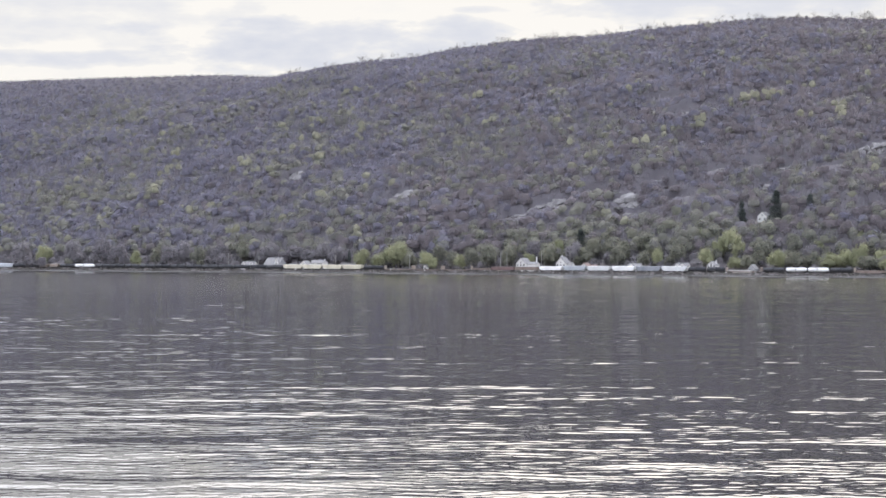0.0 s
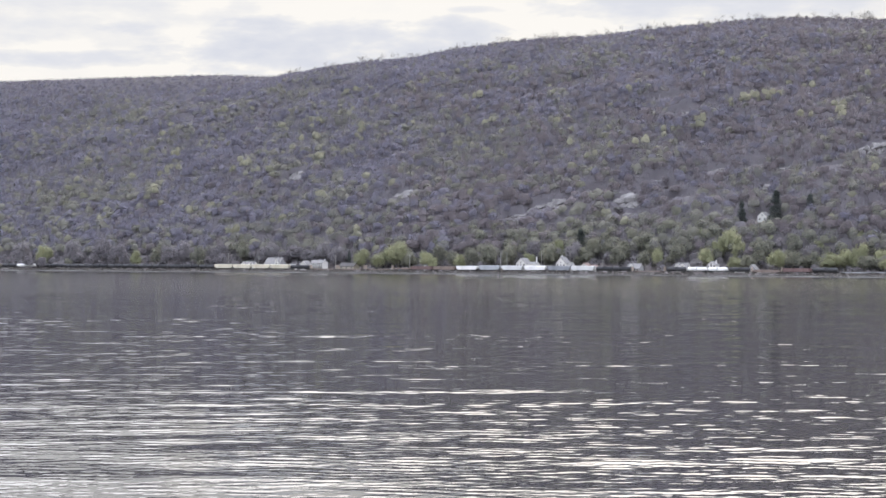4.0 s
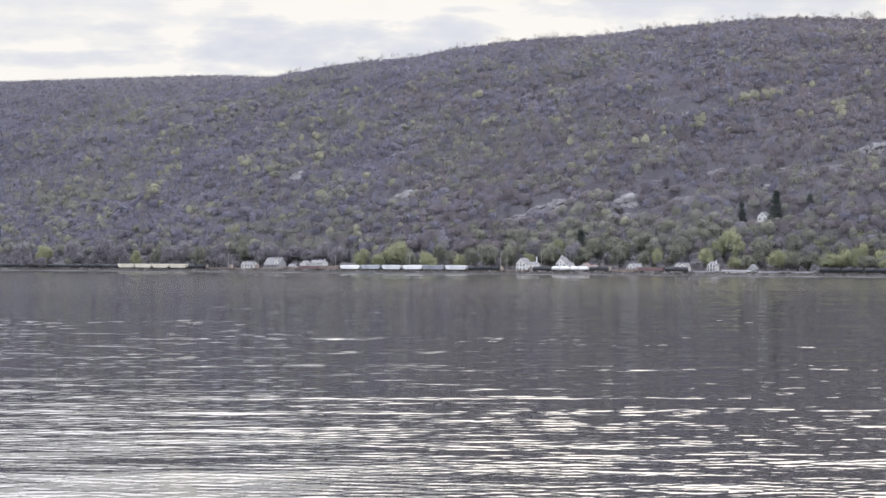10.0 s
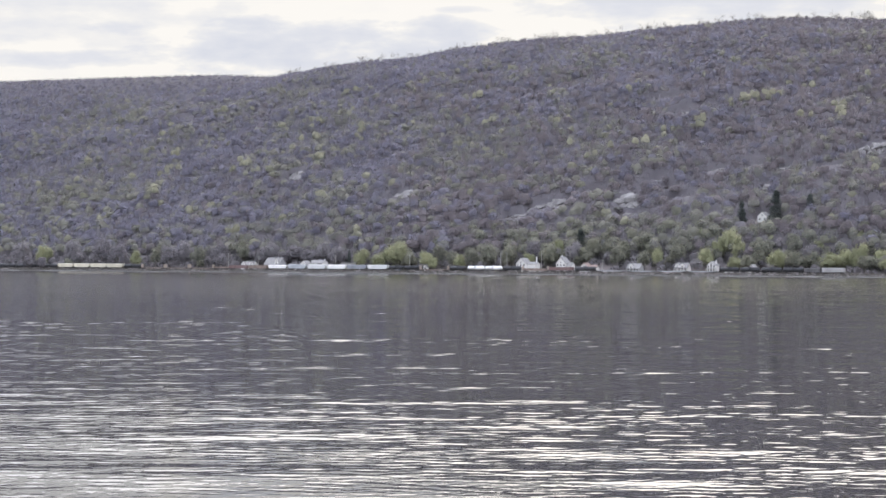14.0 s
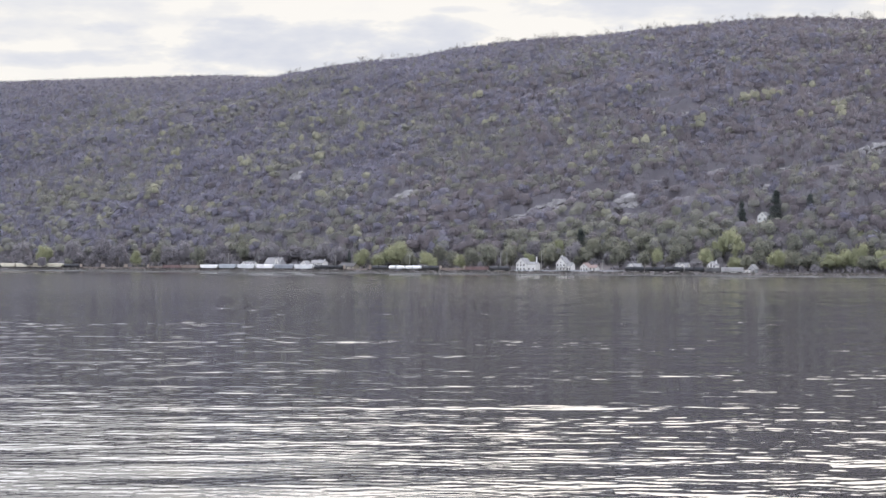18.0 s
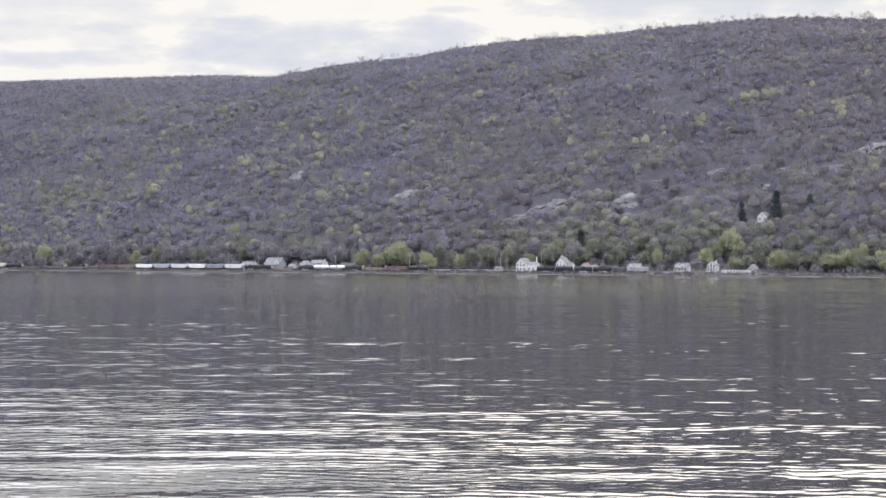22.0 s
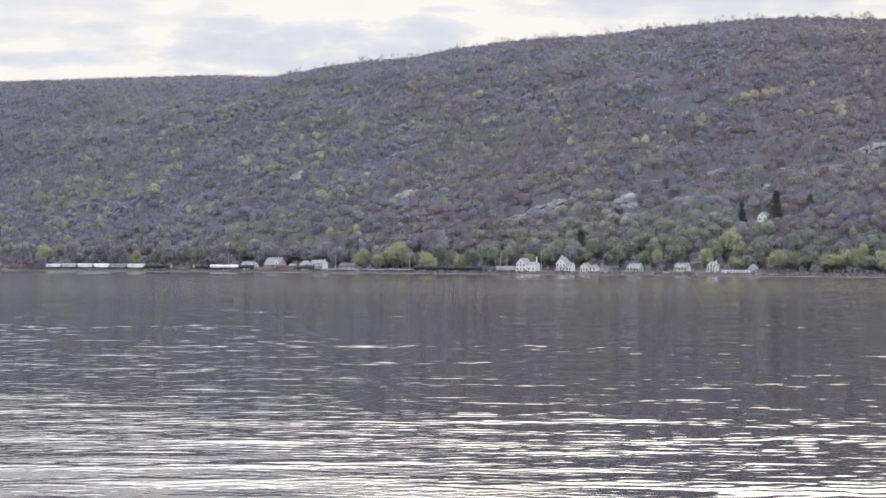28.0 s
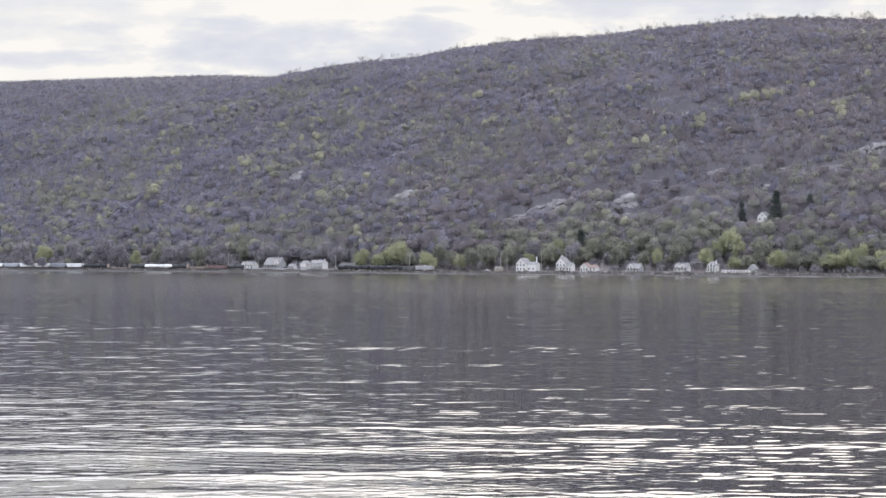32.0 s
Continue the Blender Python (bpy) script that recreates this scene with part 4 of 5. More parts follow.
def roof_part(parent, hx, hy, eave, ridge, material, over=0.45, along="x", cx=0.0, cy=0.0, name="roof"):
    """Two pitched slabs with an overhang; along: the axis of the ridge."""
    bm = bmesh.new()
    run, other = (hy, hx) if along == "x" else (hx, hy)
    drop = (ridge - eave) / run * over
    t = 0.22
    prof = [(-run - over, eave - drop), (0, ridge), (run + over, eave - drop), (run + over, eave - drop + t), (0, ridge + t), (-run - over, eave - drop + t)]
    bm_prism(bm, prof, -other - over, other + over)
    if along == "y":
        bmesh.ops.rotate(bm, verts=bm.verts, matrix=Matrix.Rotation(radians(90), 3, "Z"))
    bmesh.ops.translate(bm, verts=bm.verts, vec=(cx, cy, 0.003))
    return part(name, bm, material, parent)


def gable_body(parent, hx, hy, eave, ridge, material, along="x", cx=0.0, cy=0.0, z0=-0.6, name="wall"):
    bm = bmesh.new()
    run, other = (hy, hx) if along == "x" else (hx, hy)
    bm_prism(bm, [(-run, z0), (run, z0), (run, eave), (0, ridge), (-run, eave)], -other, other)
    if along == "y":
        bmesh.ops.rotate(bm, verts=bm.verts, matrix=Matrix.Rotation(radians(90), 3, "Z"))
    bmesh.ops.translate(bm, verts=bm.verts, vec=(cx, cy, 0))
    return part(name, bm, material, parent)


def house(label, s, n, w, d, eave, ridge, wall=None, roof=None, along="x", rows=((1.0, 3),), turn=0.0, chimney=None, porch=None, dormers=(), wing=None, category="house", attic=False):
    """A house on the far shore: w along the river, d deep, windows in rows of (sill, count) facing the river."""
    wall, roof = wall or M_WHITE, roof or M_ROOF
    root = new("house")
    gable_body(root, w / 2, d / 2, eave, ridge, wall, along)
    roof_part(root, w / 2, d / 2, eave, ridge, roof, 0.45, along)
    for sill, count in rows:
        for i in range(count):
            window_part(root, -w / 2 + w * (i + 0.5) / count, -d / 2, sill)
    if attic:
        window_part(root, 0.0, -d / 2, eave + 0.15, 0.9, 1.1)
    bm = bmesh.new()
    bm_box(bm, w * 0.5 - w / 6 - 0.45, w * 0.5 - w / 6 + 0.45, -d / 2 - 0.05, -d / 2 + 0.02, 0.0, 2.05)
    dr = part("door", bm, M_DARKROOF, root, "dark panelled front door")
    box_part("door_handle", w * 0.5 - w / 6 + 0.30, w * 0.5 - w / 6 + 0.36, -d / 2 - 0.10, -d / 2 - 0.05, 1.0, 1.06, M_RAIL, dr)
    if chimney is not None:
        cx, cy = chimney
        ch = box_part("chimney", cx - 0.4, cx + 0.4, cy - 0.4, cy + 0.4, eave, ridge + 1.2, M_BRICK if wall is not M_WHITE else M_TRIM, root, "square chimney stack")
        box_part("chimney_cap", cx - 0.5, cx + 0.5, cy - 0.5, cy + 0.5, ridge + 1.203, ridge + 1.35, M_ROOF, ch)
    if porch is not None:
        ph, pd = porch
        pr = box_part("porch_roof", -w / 2 - 0.2, w / 2 + 0.2, -d / 2 - pd, -d / 2 - 0.003, ph, ph + 0.22, roof, root, "flat porch roof")
        box_part("porch_floor", -w / 2, w / 2, -d / 2 - pd, -d / 2 - 0.003, -0.6, 0.05, M_DECK, root, "weathered porch floor")
        for i in range(5):
            px = -w / 2 + 0.1 + (w - 0.2) * i / 4
            box_part("porch_post", px - 0.08, px + 0.08, -d / 2 - pd + 0.05, -d / 2 - pd + 0.21, 0.053, ph - 0.003, M_TRIM, root, "white porch post")
        box_part("porch_rail", -w / 2, w / 2, -d / 2 - pd - 0.03, -d / 2 - pd + 0.047, 0.75, 0.95, M_TRIM, root, "white porch rail")
    for dx in dormers:
        hh = (ridge - eave) * 0.96
        gable_body(root, 1.9, d * 0.25, eave + hh * 0.45, eave + hh, M_WHITE, "y", dx, -d * 0.255, eave - 0.6, "dormer")
        roof_part(root, 1.9, d * 0.25, eave + hh * 0.45, eave + hh, roof, 0.25, "y", dx, -d * 0.255, "dormer_roof")
        window_part(root, dx, -d * 0.505, eave + 0.1, 1.0, hh * 0.42)
    if wing is not None:
        wx, ww, we, wr = wing
        gable_body(root, ww / 2, d * 0.36, we, wr, wall, "x", wx, 0.3, -0.6, "wing")
        roof_part(root, ww / 2, d * 0.36, we, wr, roof, 0.3, "x", wx, 0.3, "wing_roof")
        for i in range(2):
            window_part(root, wx + (i - 0.5) * ww * 0.45, 0.3 - d * 0.36, 0.9)
    root.matrix_world = at(s, n, float(ground_z(s, n)) + 0.25, turn)
    return tagged(root, label, category, "houses along the far shore")


def make_houses():
    hz = "white clapboard house "
    house(hz + "with grey gable roof and tall windows", 101.2, 22, 7.2, 7, 5.4, 8.2, along="y", rows=((0.9, 3), (3.6, 3)), porch=(2.7, 2.0), attic=True, chimney=(2.0, 1.5))
    house("white Cape-style house with twin gable dormers and grey roof", 128.6, 26, 10.5, 7, 3.2, 6.6, M_WHITE, M_ROOF, rows=((0.8, 4),), dormers=(-3.0, 1.2), porch=(2.5, 2.2))
    house("grey-roofed cottage with one white gable dormer and porch", 167.6, 22, 11, 7, 2.8, 6.2, M_GREYWALL, M_ROOF, rows=((0.8, 4),), dormers=(-2.0,), porch=(2.4, 1.6))
    house(hz + "with low red-brown gable roof and side wing", 211.5, 22, 7.2, 7, 3.6, 6.6, roof=M_REDROOF, along="y", rows=((0.9, 3),), wing=(6.8, 7, 2.9, 5.0), attic=True)
    house("white Victorian house with steep cross gable and porch", 234.8, 26, 8.8, 8, 6.0, 11.2, M_WHITE, M_ROOF, along="y", rows=((0.9, 3), (3.7, 3)), porch=(2.8, 2.0), attic=True, wing=(6.4, 5.4, 4.2, 6.6), chimney=(-1.6, 1))
    house("large white two-storey house with long window row", 269.5, 22, 9, 9, 6.4, 10.4, M_WHITE, M_ROOF, along="y", rows=((0.9, 3), (3.9, 3)), attic=True, wing=(8.8, 9, 5.6, 7.2), chimney=(12.2, 0), turn=0)
    house("small weathered grey boat shed on the bank", 288.5, 15, 6.5, 4, 2.2, 3.6, M_TANWALL, M_DECK, rows=((0.9, 1),), category="shed")
    house("small house with pointed grey roof and pale walls", 66.5, 18, 5.6, 5.6, 3.0, 6.2, M_GREYWALL, M_ROOF, along="y", rows=((0.9, 2),))
    house("low dark-roofed tan storage barn among shoreline trees", 445.0, 20, 16, 8, 3.2, 6.0, M_TANWALL, M_DARKROOF, rows=((1.0, 3),), category="barn")
    house("broad white two-storey house with long upper gallery", 477.5, 20, 13, 8, 6.0, 8.2, M_WHITE, M_ROOF, rows=((0.9, 5), (3.7, 6)), porch=(3.0, 2.2), chimney=(5.4, 1))
    house("white gabled house with grey roof beside a larger one", 494.2, 22, 6.6, 7, 4.6, 7.6, M_WHITE, M_ROOF, along="y", rows=((0.9, 3),), attic=True)
    house("low white cottage at the water's edge", 507.0, 20, 5.6, 5, 2.8, 4.8, M_WHITE, M_ROOF, rows=((0.8, 3),))
    house("large grey-shingled house with broad roof and white dormer", 532.0, 26, 17, 10, 4.2, 10.0, M_GREYWALL, M_ROOF, rows=((0.9, 6),), porch=(2.8, 2.0), dormers=(5.4,))
    house("pair-gabled white cottage with grey roof among bare trees", 565.0, 30, 14.5, 7, 3.2, 6.4, M_WHITE, M_ROOF, rows=((0.8, 4),), dormers=(-4.6, 4.6))
    house("small white hut with pitched roof beside the track", 359.5, 13, 3.0, 3.0, 3.6, 5.6, M_WHITE, M_ROOF, along="y", rows=((1.2, 1),), category="hut")
    house("small white house with arched doorway high on wooded slope", *HILL_HOUSE, 8, 8, 4.4, 7.6, M_WHITE, M_ROOF, along="y", rows=((1.0, 2),), attic=True)


make_houses()


def make_pole(s, n, h):
    root = new("utility_pole")
    bm = bmesh.new()
    bm_lathe(bm, [(-0.6, 0.24), (h, 0.17)], 8, "z")
    part("pole", bm, M_POLE, root)
    box_part("crossarm", -1.2, 1.2, -0.06, 0.06, h - 0.75, h - 0.6, M_POLE, root)
    for x in (-1.05, -0.5, 0.5, 1.05):
        box_part("insulator", x - 0.05, x + 0.05, -0.05, 0.05, h - 0.597, h - 0.42, M_TRIM, root)
    root.matrix_world = at(s, n, float(ground_z(s, n)), 8)
    return tagged(root, "weathered wooden utility pole with one crossarm", "utility pole", "utility poles along the railway")


for row in ((571.7, 9, 15.2), (536.9, 9, 12.7), (451.2, 9, 13.3), (374.0, 10, 13.4), (283.4, 9, 17.6), (277.5, 9, 15.8), (245.1, 9, 17.6), (218.6, 9, 17.2), (189.6, 9, 10.1)):
    make_pole(*row)


def make_trailer():
    """Long low white building with a row of windows."""
    root = new("cabin_row")
    box_part("wall", -11.5, 11.5, -1.6, 1.6, -0.5, 2.0, M_WHITE, root)
    box_part("roof", -11.8, 11.8, -1.9, 1.9, 2.003, 2.2, M_TRIM, root)
    for i in range(8):
        window_part(root, -9.6 + i * 2.7, -1.6, 0.6, 1.3, 0.9)
    root.matrix_world = at(77, 12, float(ground_z(77, 12)) + 0.3)
    return tagged(root, "long low white cabin row with dark windows", "cabin")


make_trailer()


def make_dock(s, w):
    root = new("dock")
    for i in range(int(w / 0.5)):
        box_part("plank", -w / 2 + i * 0.5, -w / 2 + i * 0.5 + 0.46, -2.2, 2.2, 0.85, 0.95, M_DECK, root)
    for x in (-w / 2 + 0.4, 0, w / 2 - 0.4):
        for y in (-1.9, 1.9):
            bm = bmesh.new()
            bm_lathe(bm, [(-2.4, 0.16), (1.7, 0.14)], 8, "z", (x, y, 0))
            part("piling", bm, M_POLE, root)
    root.matrix_world = at(s, -14.5, 0.0)
    return tagged(root, "weathered timber dock on pilings", "dock", "docks on the far bank")


for s, w in ((590, 12), (398, 12), (262, 16), (141, 14), (520, 10)):
    make_dock(s, w)


def make_boat(s, n, hull, label, ln=6.5):
    root = new("boat")
    bm = bmesh.new()
    rings = []
    for u, wd, lift in ((-1, 0.85, 0), (-0.4, 1.0, 0), (0.3, 0.92, 0.05), (0.75, 0.5, 0.2), (1, 0.05, 0.35)):
        x = u * ln / 2
        rings.append([bm.verts.new(p) for p in ((x, -1.1 * wd, 0.95 + lift), (x, -0.75 * wd, 0.2 + lift), (x, 0, 0 + lift), (x, 0.75 * wd, 0.2 + lift), (x, 1.1 * wd, 0.95 + lift))])
    for a, b in zip(rings, rings[1:]):
        for i in range(4):
            bm.faces.new((a[i], a[i + 1], b[i + 1], b[i]))
        bm.faces.new((a[4], a[0], b[0], b[4]))
    bm.faces.new(rings[0])
    part("hull", bm, hull, root)
    bm = bmesh.new()
    bm_prism(bm, [(-0.8, 0.96), (0.8, 0.96), (0.65, 1.8), (-0.65, 1.8)], -1.1, 1.2)
    cab = part("cabin", bm, M_TRIM, root, "white cabin")
    box_part("windscreen", 1.203, 1.24, -0.6, 0.6, 1.2, 1.65, M_GLASS, cab)
    root.matrix_world = at(s, n, float(ground_z(s, n)) + 0.05, 20)
    return tagged(root, label, "boat", "boats laid up on the bank")


make_boat(299, 13, M_TRIM, "white motor boat laid up beside a shed", 6.0)
make_boat(388, 12, M_BLUE, "blue motor boat laid up by the railway")
make_boat(395, 14, M_TRIM, "white motor boat laid up among trees", 7.5)

# ---------------------------------------------------------------- train


def make_wheelset_mesh():
    bm = bmesh.new()
    bm_lathe(bm, [(-0.95, 0.08), (0.95, 0.08)], 6, "y", (0, 0, 0.46))
    for y in (-0.79, 0.66):
        bm_lathe(bm, [(y, 0.46), (y + 0.13, 0.46)], 12, "y", (0, 0, 0.46))
    me = bpy.data.meshes.new("wheelset")
    bmesh.ops.recalc_face_normals(bm, faces=bm.faces)
    bm.to_mesh(me)
    bm.free()
    me.materials.append(M_STEEL)
    return me


WHEELSET = make_wheelset_mesh()


def add_trucks(root, half):
    """Two four-wheel trucks and the couplers at both ends."""
    for x in (-half + 2.3, half - 2.3):
        bm = bmesh.new()
        for y in (-1.05, 0.93):
            bm_prism(bm, [(y, 0.35), (y + 0.12, 0.35), (y + 0.12, 0.72), (y, 0.72)], x - 1.25, x + 1.25)
        bm_box(bm, x - 0.25, x + 0.25, -0.92, 0.92, 0.4, 0.85)
        tr = part("truck", bm, M_STEEL, root, "black cast-steel truck")
        for dx in (-0.88, 0.88):
            share("wheelset", WHEELSET, tr, Matrix.Translation((x + dx, 0, 0)))
    for sgn in (-1, 1):
        x = sgn * half
        box_part("coupler", min(x, x + sgn * 0.45), max(x, x + sgn * 0.45), -0.15, 0.15, 0.75, 1.0, M_STEEL, root)


def tank_car(ln, paint, label):
    root = new("tank_car")
    h = ln / 2 - 0.45
    bm = bmesh.new()
    r = 1.52
    bm_lathe(bm, [(-h + 0.25, 0.5), (-h + 0.4, 1.0), (-h + 0.75, 1.38), (-h + 1.2, r), (-0.05, r), (-0.04, r + 0.03), (0.04, r + 0.03), (0.05, r), (h - 1.2, r), (h - 0.75, 1.38), (h - 0.4, 1.0), (h - 0.25, 0.5)], 18, "x", (0, 0, 2.75))
    part("tank", bm, paint, root, smooth=True)
    bm = bmesh.new()
    bm_lathe(bm, [(4.2, 0.55), (4.55, 0.55), (4.62, 0.4)], 12, "z")
    part("dome", bm, paint, root, "round manway dome")
    bm = bmesh.new()
    for y in (-1.4, 1.32):
        bm_box(bm, -1.6, 1.6, y, y + 0.08, 4.30, 4.36)
        for x in (-1.6, -0.04, 1.52):
            bm_box(bm, x, x + 0.08, y, y + 0.08, 3.6, 4.30)
    part("handrail", bm, M_STEEL, root)
    bm = bmesh.new()
    bm_box(bm, -h - 0.3, h + 0.3, -0.35, 0.35, 0.86, 1.2)
    for x in (-h + 0.9, h - 0.9):
        bm_box(bm, x - 0.5, x + 0.5, -1.3, 1.3, 1.21, 1.75)
    part("underframe", bm, M_STEEL, root)
    for x in (-h - 0.25, h + 0.05):
        box_part("end_platform", x, x + 0.2, -1.4, 1.4, 1.203, 1.33, M_STEEL, root)
    bm = bmesh.new()
    for x in (-0.3, 0.24):
        bm_box(bm, x, x + 0.06, -1.66, -1.60, 1.3, 4.2)
    for i in range(8):
        bm_box(bm, -0.237, 0.237, -1.65, -1.61, 1.4 + i * 0.36, 1.44 + i * 0.36)
    part("ladder", bm, M_STEEL, root)
    add_trucks(root, ln / 2 - 0.5)
    return tagged(root, label, "tank car", "cars of the freight train")


def hopper_car(ln, paint, label, top=4.65):
    root = new("covered_hopper_car")
    h = ln / 2 - 0.45
    bm = bmesh.new()
    # side outline along x, extruded across y
    prof = [(-h + 2.4, 1.25), (h - 2.4, 1.25), (h - 0.3, 2.7), (h - 0.3, top - 0.35), (-h + 0.3, top - 0.35), (-h + 0.3, 2.7)]
    bm_prism(bm, prof, -1.55, 1.55)
    bmesh.ops.rotate(bm, verts=bm.verts, matrix=Matrix.Rotation(radians(-90), 3, "Z"))
    part("body", bm, paint, root)
    bm = bmesh.new()
    bm_prism(bm, [(-1.6, top - 0.347), (1.6, top - 0.347), (1.45, top - 0.1), (0.6, top), (-0.6, top), (-1.45, top - 0.1)], -h + 0.25, h - 0.25)
    part("roof", bm, paint, root)
    for i in range(5):
        x = (i - 2) * (ln - 4) / 5
        box_part("hatch", x - 1.1, x + 1.1, -0.4, 0.4, top + 0.003, top + 0.1, paint, root)
    for i in range(7):
        x = -h + 1.2 + (2 * h - 2.4) * i / 6
        box_part("side_post", x - 0.06, x + 0.06, -1.66, -1.553, 2.75 if i in (0, 6) else 1.4, top - 0.37, paint, root)
    for i in range(3):
        x = (i - 1) * (ln - 8) / 3
        bm = bmesh.new()
        bm_prism(bm, [(-1.2, 1.247), (1.2, 1.247), (0.3, 0.45), (-0.3, 0.45)], x - 1.3, x + 1.3)
        part("outlet_bay", bm, M_STEEL, root)
    for x0, x1 in ((-h - 0.1, -h + 1.6), (h - 1.6, h + 0.1)):
        box_part("end_sill", x0, x1, -1.4, 1.4, 0.9, 1.15, M_STEEL, root)
    for x in (-h + 0.05, h - 0.13):
        bm = bmesh.new()
        for y in (-1.5, -1.0):
            bm_box(bm, x, x + 0.08, y, y + 0.06, 1.153, top - 0.4)
        for i in range(8):
            bm_box(bm, x + 0.02, x + 0.06, -1.44, -1.0, 1.3 + i * 0.38, 1.34 + i * 0.38)
        part("end_ladder", bm, M_STEEL, root)
    add_trucks(root, ln / 2 - 0.5)
    return tagged(root, label, "hopper car", "cars of the freight train")


def gondola_car(ln, paint, label, top=2.9):
    root = new("gondola_car")
    h = ln / 2 - 0.45
    box_part("floor", -h, h, -1.5, 1.5, 0.95, 1.2, M_STEEL, root)
    for y in (-1.52, 1.44):
        sd = box_part("side", -h, h, y, y + 0.08, 1.203, top, paint, root)
        box_part("top_rail", -h, h, y - 0.04, y + 0.12, top + 0.003, top + 0.15, paint, sd)
        for i in range(11):
            x = -h + 0.1 + (2 * h - 0.2) * i / 10
            yy = y - 0.123 if y < 0 else y + 0.083
            box_part("rib", x - 0.07, x + 0.07, yy, yy + 0.12, 1.21, top - 0.02, paint, sd)
    for x in (-h + 0.003, h - 0.083):
        box_part("end_wall", x, x + 0.08, -1.437, 1.437, 1.203, top + 0.1, paint, root)
    add_trucks(root, ln / 2 - 0.5)
    return tagged(root, label, "gondola car", "cars of the freight train")


def flat_car(ln, label, paint, bulkheads=True, load=None):
    root = new("flat_car")
    h = ln / 2 - 0.45
    bm = bmesh.new()
    bm_prism(bm, [(-h, 1.05), (-h + 3.5, 0.85), (-h + 5.5, 0.6), (h - 5.5, 0.6), (h - 3.5, 0.85), (h, 1.05), (h, 1.25), (-h, 1.25)], -1.4, 1.4)
    bmesh.ops.rotate(bm, verts=bm.verts, matrix=Matrix.Rotation(radians(-90), 3, "Z"))
    part("side_sill", bm, paint if not bulkheads else M_BROWN, root)
    box_part("deck", -h, h, -1.45, 1.45, 1.253, 1.36, M_DECK, root, "worn timber deck")
    if bulkheads:
        for x in (-h + 0.1, h - 0.5):
            b = box_part("bulkhead", x, x + 0.4, -1.45, 1.45, 1.363, 4.4, paint, root, "tall end bulkhead")
            for y in (-1.2, 0.0, 1.2):
                box_part("brace", x - 0.12 if x < 0 else x + 0.403, (x - 0.003) if x < 0 else x + 0.52, y - 0.08, y + 0.08, 1.37, 4.2, paint, b)
    if load is not None:
        for i in range(4):
            x0 = -h + 1.2 + i * (2 * h - 2.4) / 4
            box_part("load", x0, x0 + (2 * h - 2.4) / 4 - 0.3, -1.25, 1.25, 1.363, 2.5, load, root, "banded stack of timber")
    add_trucks(root, ln / 2 - 0.5)
    return tagged(root, label, "flat car", "cars of the freight train")


def box_car(ln, paint, label, top=4.5):
    root = new("box_car")
    h = ln / 2 - 0.45
    bm = bmesh.new()
    bm_prism(bm, [(-1.5, 1.0), (1.5, 1.0), (1.5, top - 0.35), (1.2, top - 0.1), (-1.2, top - 0.1), (-1.5, top - 0.35)], -h, h)
    part("body", bm, paint, root)
    box_part("roof", -h - 0.05, h + 0.05, -1.1, 1.1, top - 0.097, top, paint, root)
    d = box_part("door", -1.6, 1.6, -1.57, -1.503, 1.15, top - 0.6, paint, root, "ribbed sliding door")
    for i in range(6):
        box_part("door_rib", -1.4 + i * 0.56, -1.3 + i * 0.56, -1.62, -1.573, 1.2, top - 0.7, paint, d)
    for i in range(9):
        x = -h + 0.3 + (2 * h - 0.6) * i / 8
        if abs(x) > 1.8:
            box_part("side_post", x - 0.06, x + 0.06, -1.58, -1.503, 1.1, top - 0.42, paint, root)
    box_part("sill", -h, h, -1.3, 1.3, 0.8, 0.997, M_STEEL, root)
    add_trucks(root, ln / 2 - 0.5)
    return tagged(root, label, "boxcar", "cars of the freight train")


SPEED = 19.76
CARS = []


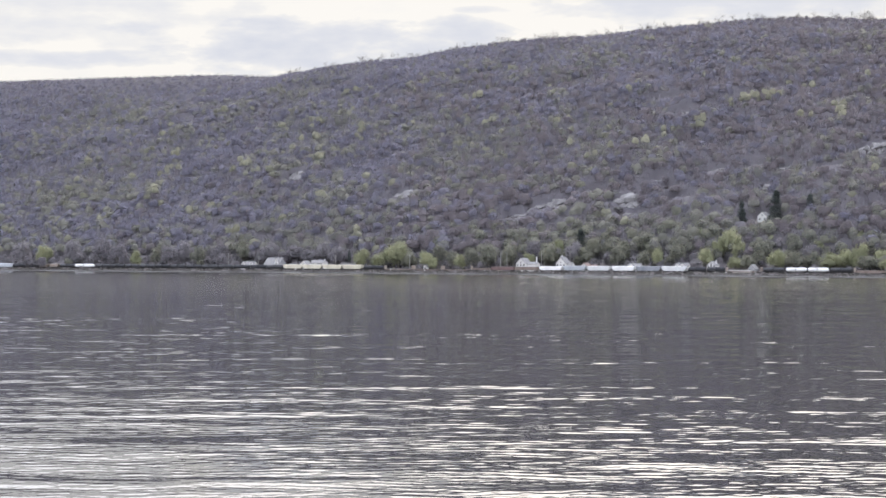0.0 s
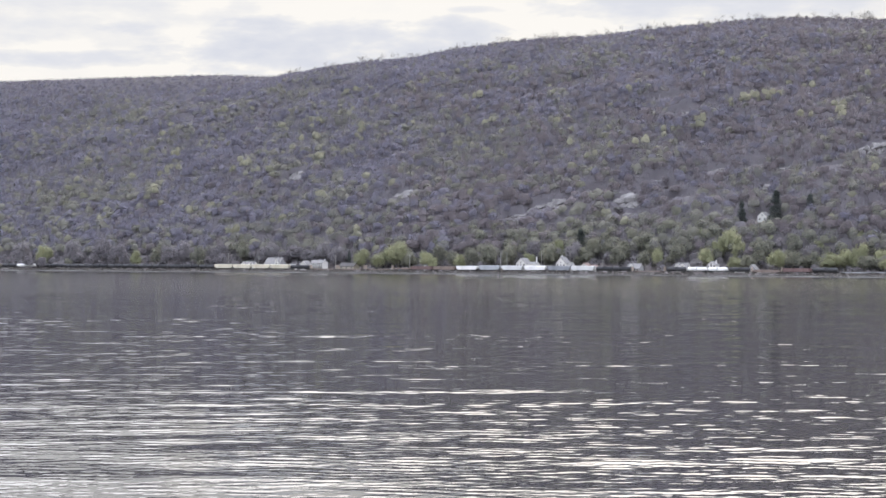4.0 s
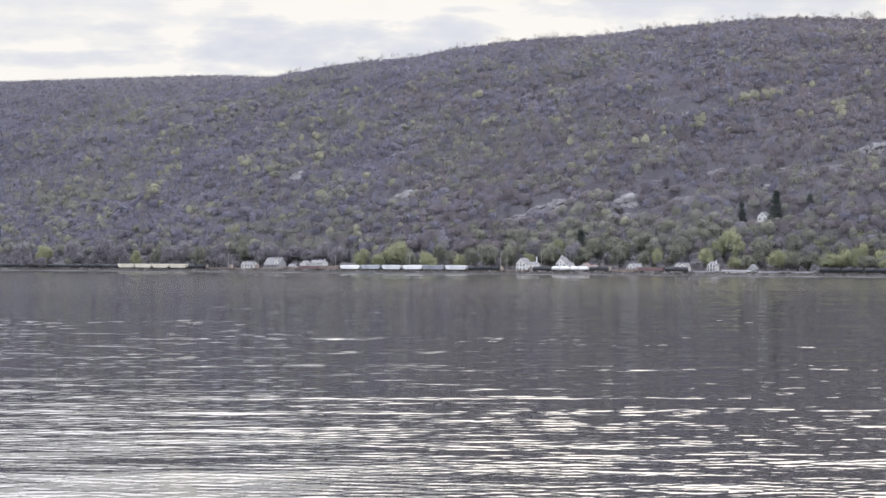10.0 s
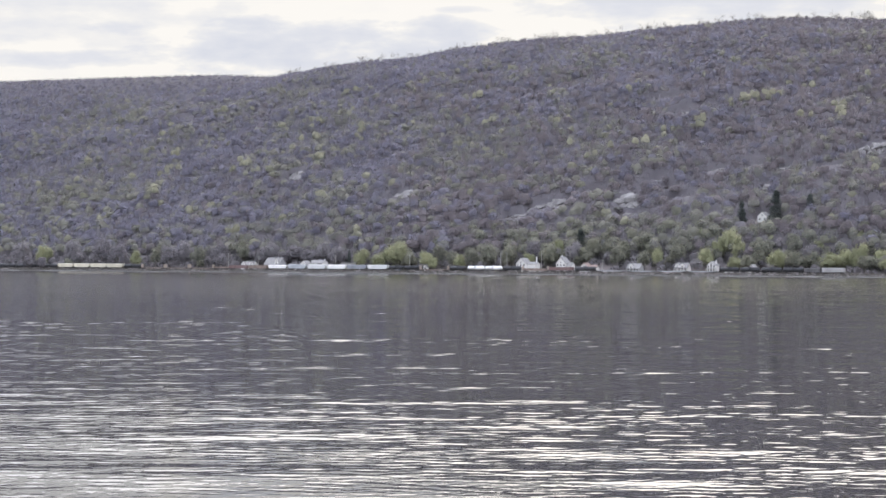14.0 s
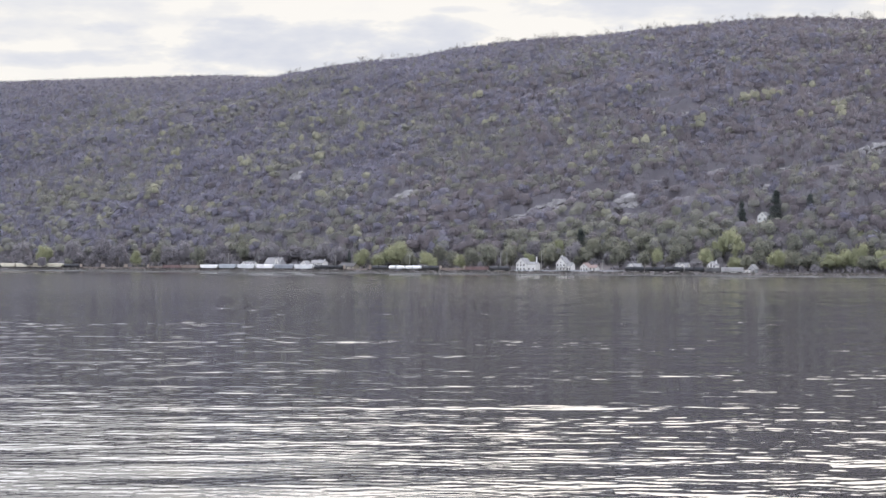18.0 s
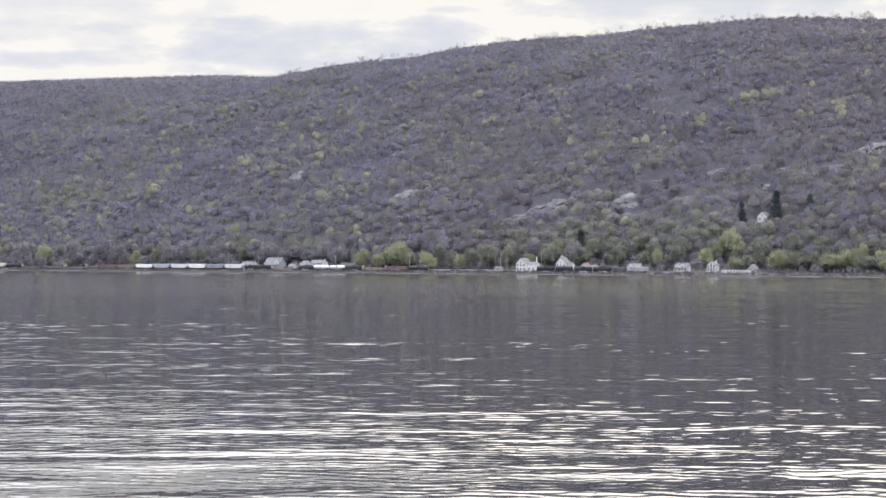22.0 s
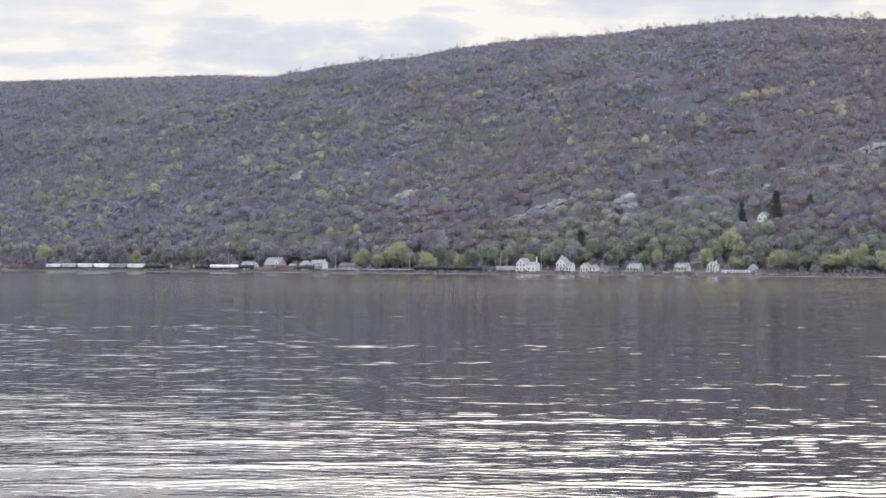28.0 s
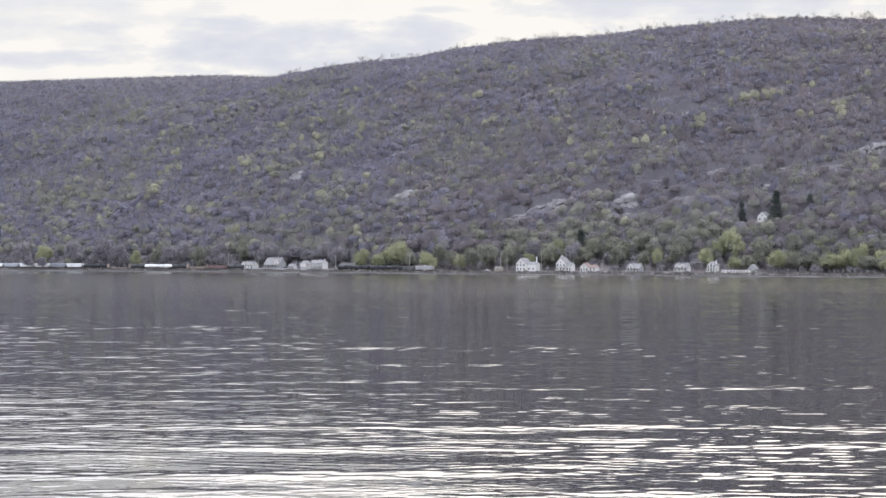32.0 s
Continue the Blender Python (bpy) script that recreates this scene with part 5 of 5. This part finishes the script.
def make_train():
    made = {}

    def put(key, front, rear, build):
        """A car of the named look whose ends stand at these places along the railway at the start."""
        ln = front - rear
        k = (key, round(ln))
        if k not in made:
            made[k] = ob = build(round(ln))
        else:
            ob = copy_thing(made[k], Matrix.Identity(4))
        CARS.append((ob, (front + rear) / 2))

    def row(key, front, rear, count, build):
        step = (front - rear) / count
        for i in range(count):
            put(key, front - i * step, front - (i + 1) * step, build)

    black = lambda ln: tank_car(ln, M_BLACKCAR, "black tank car with grimy steel frame")
    white = lambda ln: tank_car(ln, M_WHITECAR, "clean white tank car with top manway")
    cream = lambda ln: hopper_car(ln, M_CREAM, "cream covered hopper car with sloped ends")
    tan = lambda ln: hopper_car(ln, M_ORANGE, "short tan covered hopper car", 4.3)
    bulk = lambda ln: flat_car(ln, "empty flat car with tall tan end bulkheads", M_ORANGE)
    flat = lambda ln: flat_car(ln, "long empty flat car with bare deck", M_GREYCAR, False)
    row("grey_box", 879, 840, 2, lambda ln: box_car(ln, M_SILVER, "pale grey ribbed boxcar"))
    row("black", 840, 802, 2, black)
    put("tan", 802, 789, tan)
    put("tan", 789, 776, tan)
    put("black", 776, 755.5, black)
    put("white", 755.5, 729, white)
    row("black", 728, 501, 12, black)
    row("cream", 501, 415, 4, cream)
    put("black", 414.5, 393, black)
    row("bulk", 392.5, 304.5, 3, bulk)
    put("brown", 304, 287, lambda ln: gondola_car(ln, M_BROWN, "low brown gondola car", 2.3))
    put("red", 286.5, 264, lambda ln: gondola_car(ln, M_RED, "oxide red gondola car with ribbed sides", 3.6))
    put("brown2", 263.7, 242.2, lambda ln: gondola_car(ln, M_BROWN, "dull brown gondola car with ribbed sides", 3.7))
    put("whitehop", 241.3, 219.8, lambda ln: hopper_car(ln, M_WHITECAR, "white covered hopper car with sloped ends", 4.2))
    put("grey", 219.6, 198.2, lambda ln: hopper_car(ln, M_GREYCAR, "grey covered hopper car with sloped ends"))
    put("pale", 198, 176.7, lambda ln: hopper_car(ln, M_LIGHTCAR, "pale grey covered hopper car with sloped ends"))
    put("white2", 176.5, 155.2, lambda ln: hopper_car(ln, M_WHITECAR, "white covered hopper car with sloped ends"))
    put("dark", 155, 133.5, lambda ln: hopper_car(ln, M_DARKGREY, "dark grey covered hopper car with sloped ends"))
    put("pale", 133.3, 111.8, lambda ln: hopper_car(ln, M_LIGHTCAR, "pale grey covered hopper car with sloped ends"))
    row("black", 111.5, 80.5, 2, black)
    put("bulk", 80.2, 51, bulk)
    put("black", 50.7, 33.3, black)
    row("white", 33, -0.8, 2, white)
    put("black", -1, -18.7, black)
    put("bulkload", -19, -44, lambda ln: flat_car(ln, "tan bulkhead flat car with a low timber load", M_ORANGE, True, M_BROWN))
    put("red", -44.3, -66.3, lambda ln: gondola_car(ln, M_RED, "oxide red gondola car with ribbed sides", 3.6))
    put("black", -66.6, -87, black)
    row("flat", -87.3, -190.3, 4, flat)
    row("black", -190.6, -258.2, 4, black)
    put("brownbox", -258.4, -271.6, lambda ln: box_car(ln, M_SOOT, "dark sooty short boxcar", 3.9))
    put("silver", -271.8, -289.5, lambda ln: box_car(ln, M_TAIL, "dull grey boxcar at the tail of the train", 4.2))


make_train()

# ---------------------------------------------------------------- what moves
WATERS = make_water()
CLOUDS = make_clouds()


def motions():
    for car, s0 in CARS:
        walk(car, [(t, at(s0 + SPEED * t, 0, RAIL)) for t in (0.0, 8.0, 16.0, 24.0, 32.0)])
    for ob, (vx, vy) in zip(WATERS, ((0.4, -1.7), (-0.5, 0.6))):
        walk(ob, [(t, pose(vx * t, vy * t, 0)) for t in (0.0, 16.0, 32.0)])
    walk(CLOUDS, [(t, pose(-3.2 * t, 0, 0)) for t in (0.0, 16.0, 32.0)])


motions()
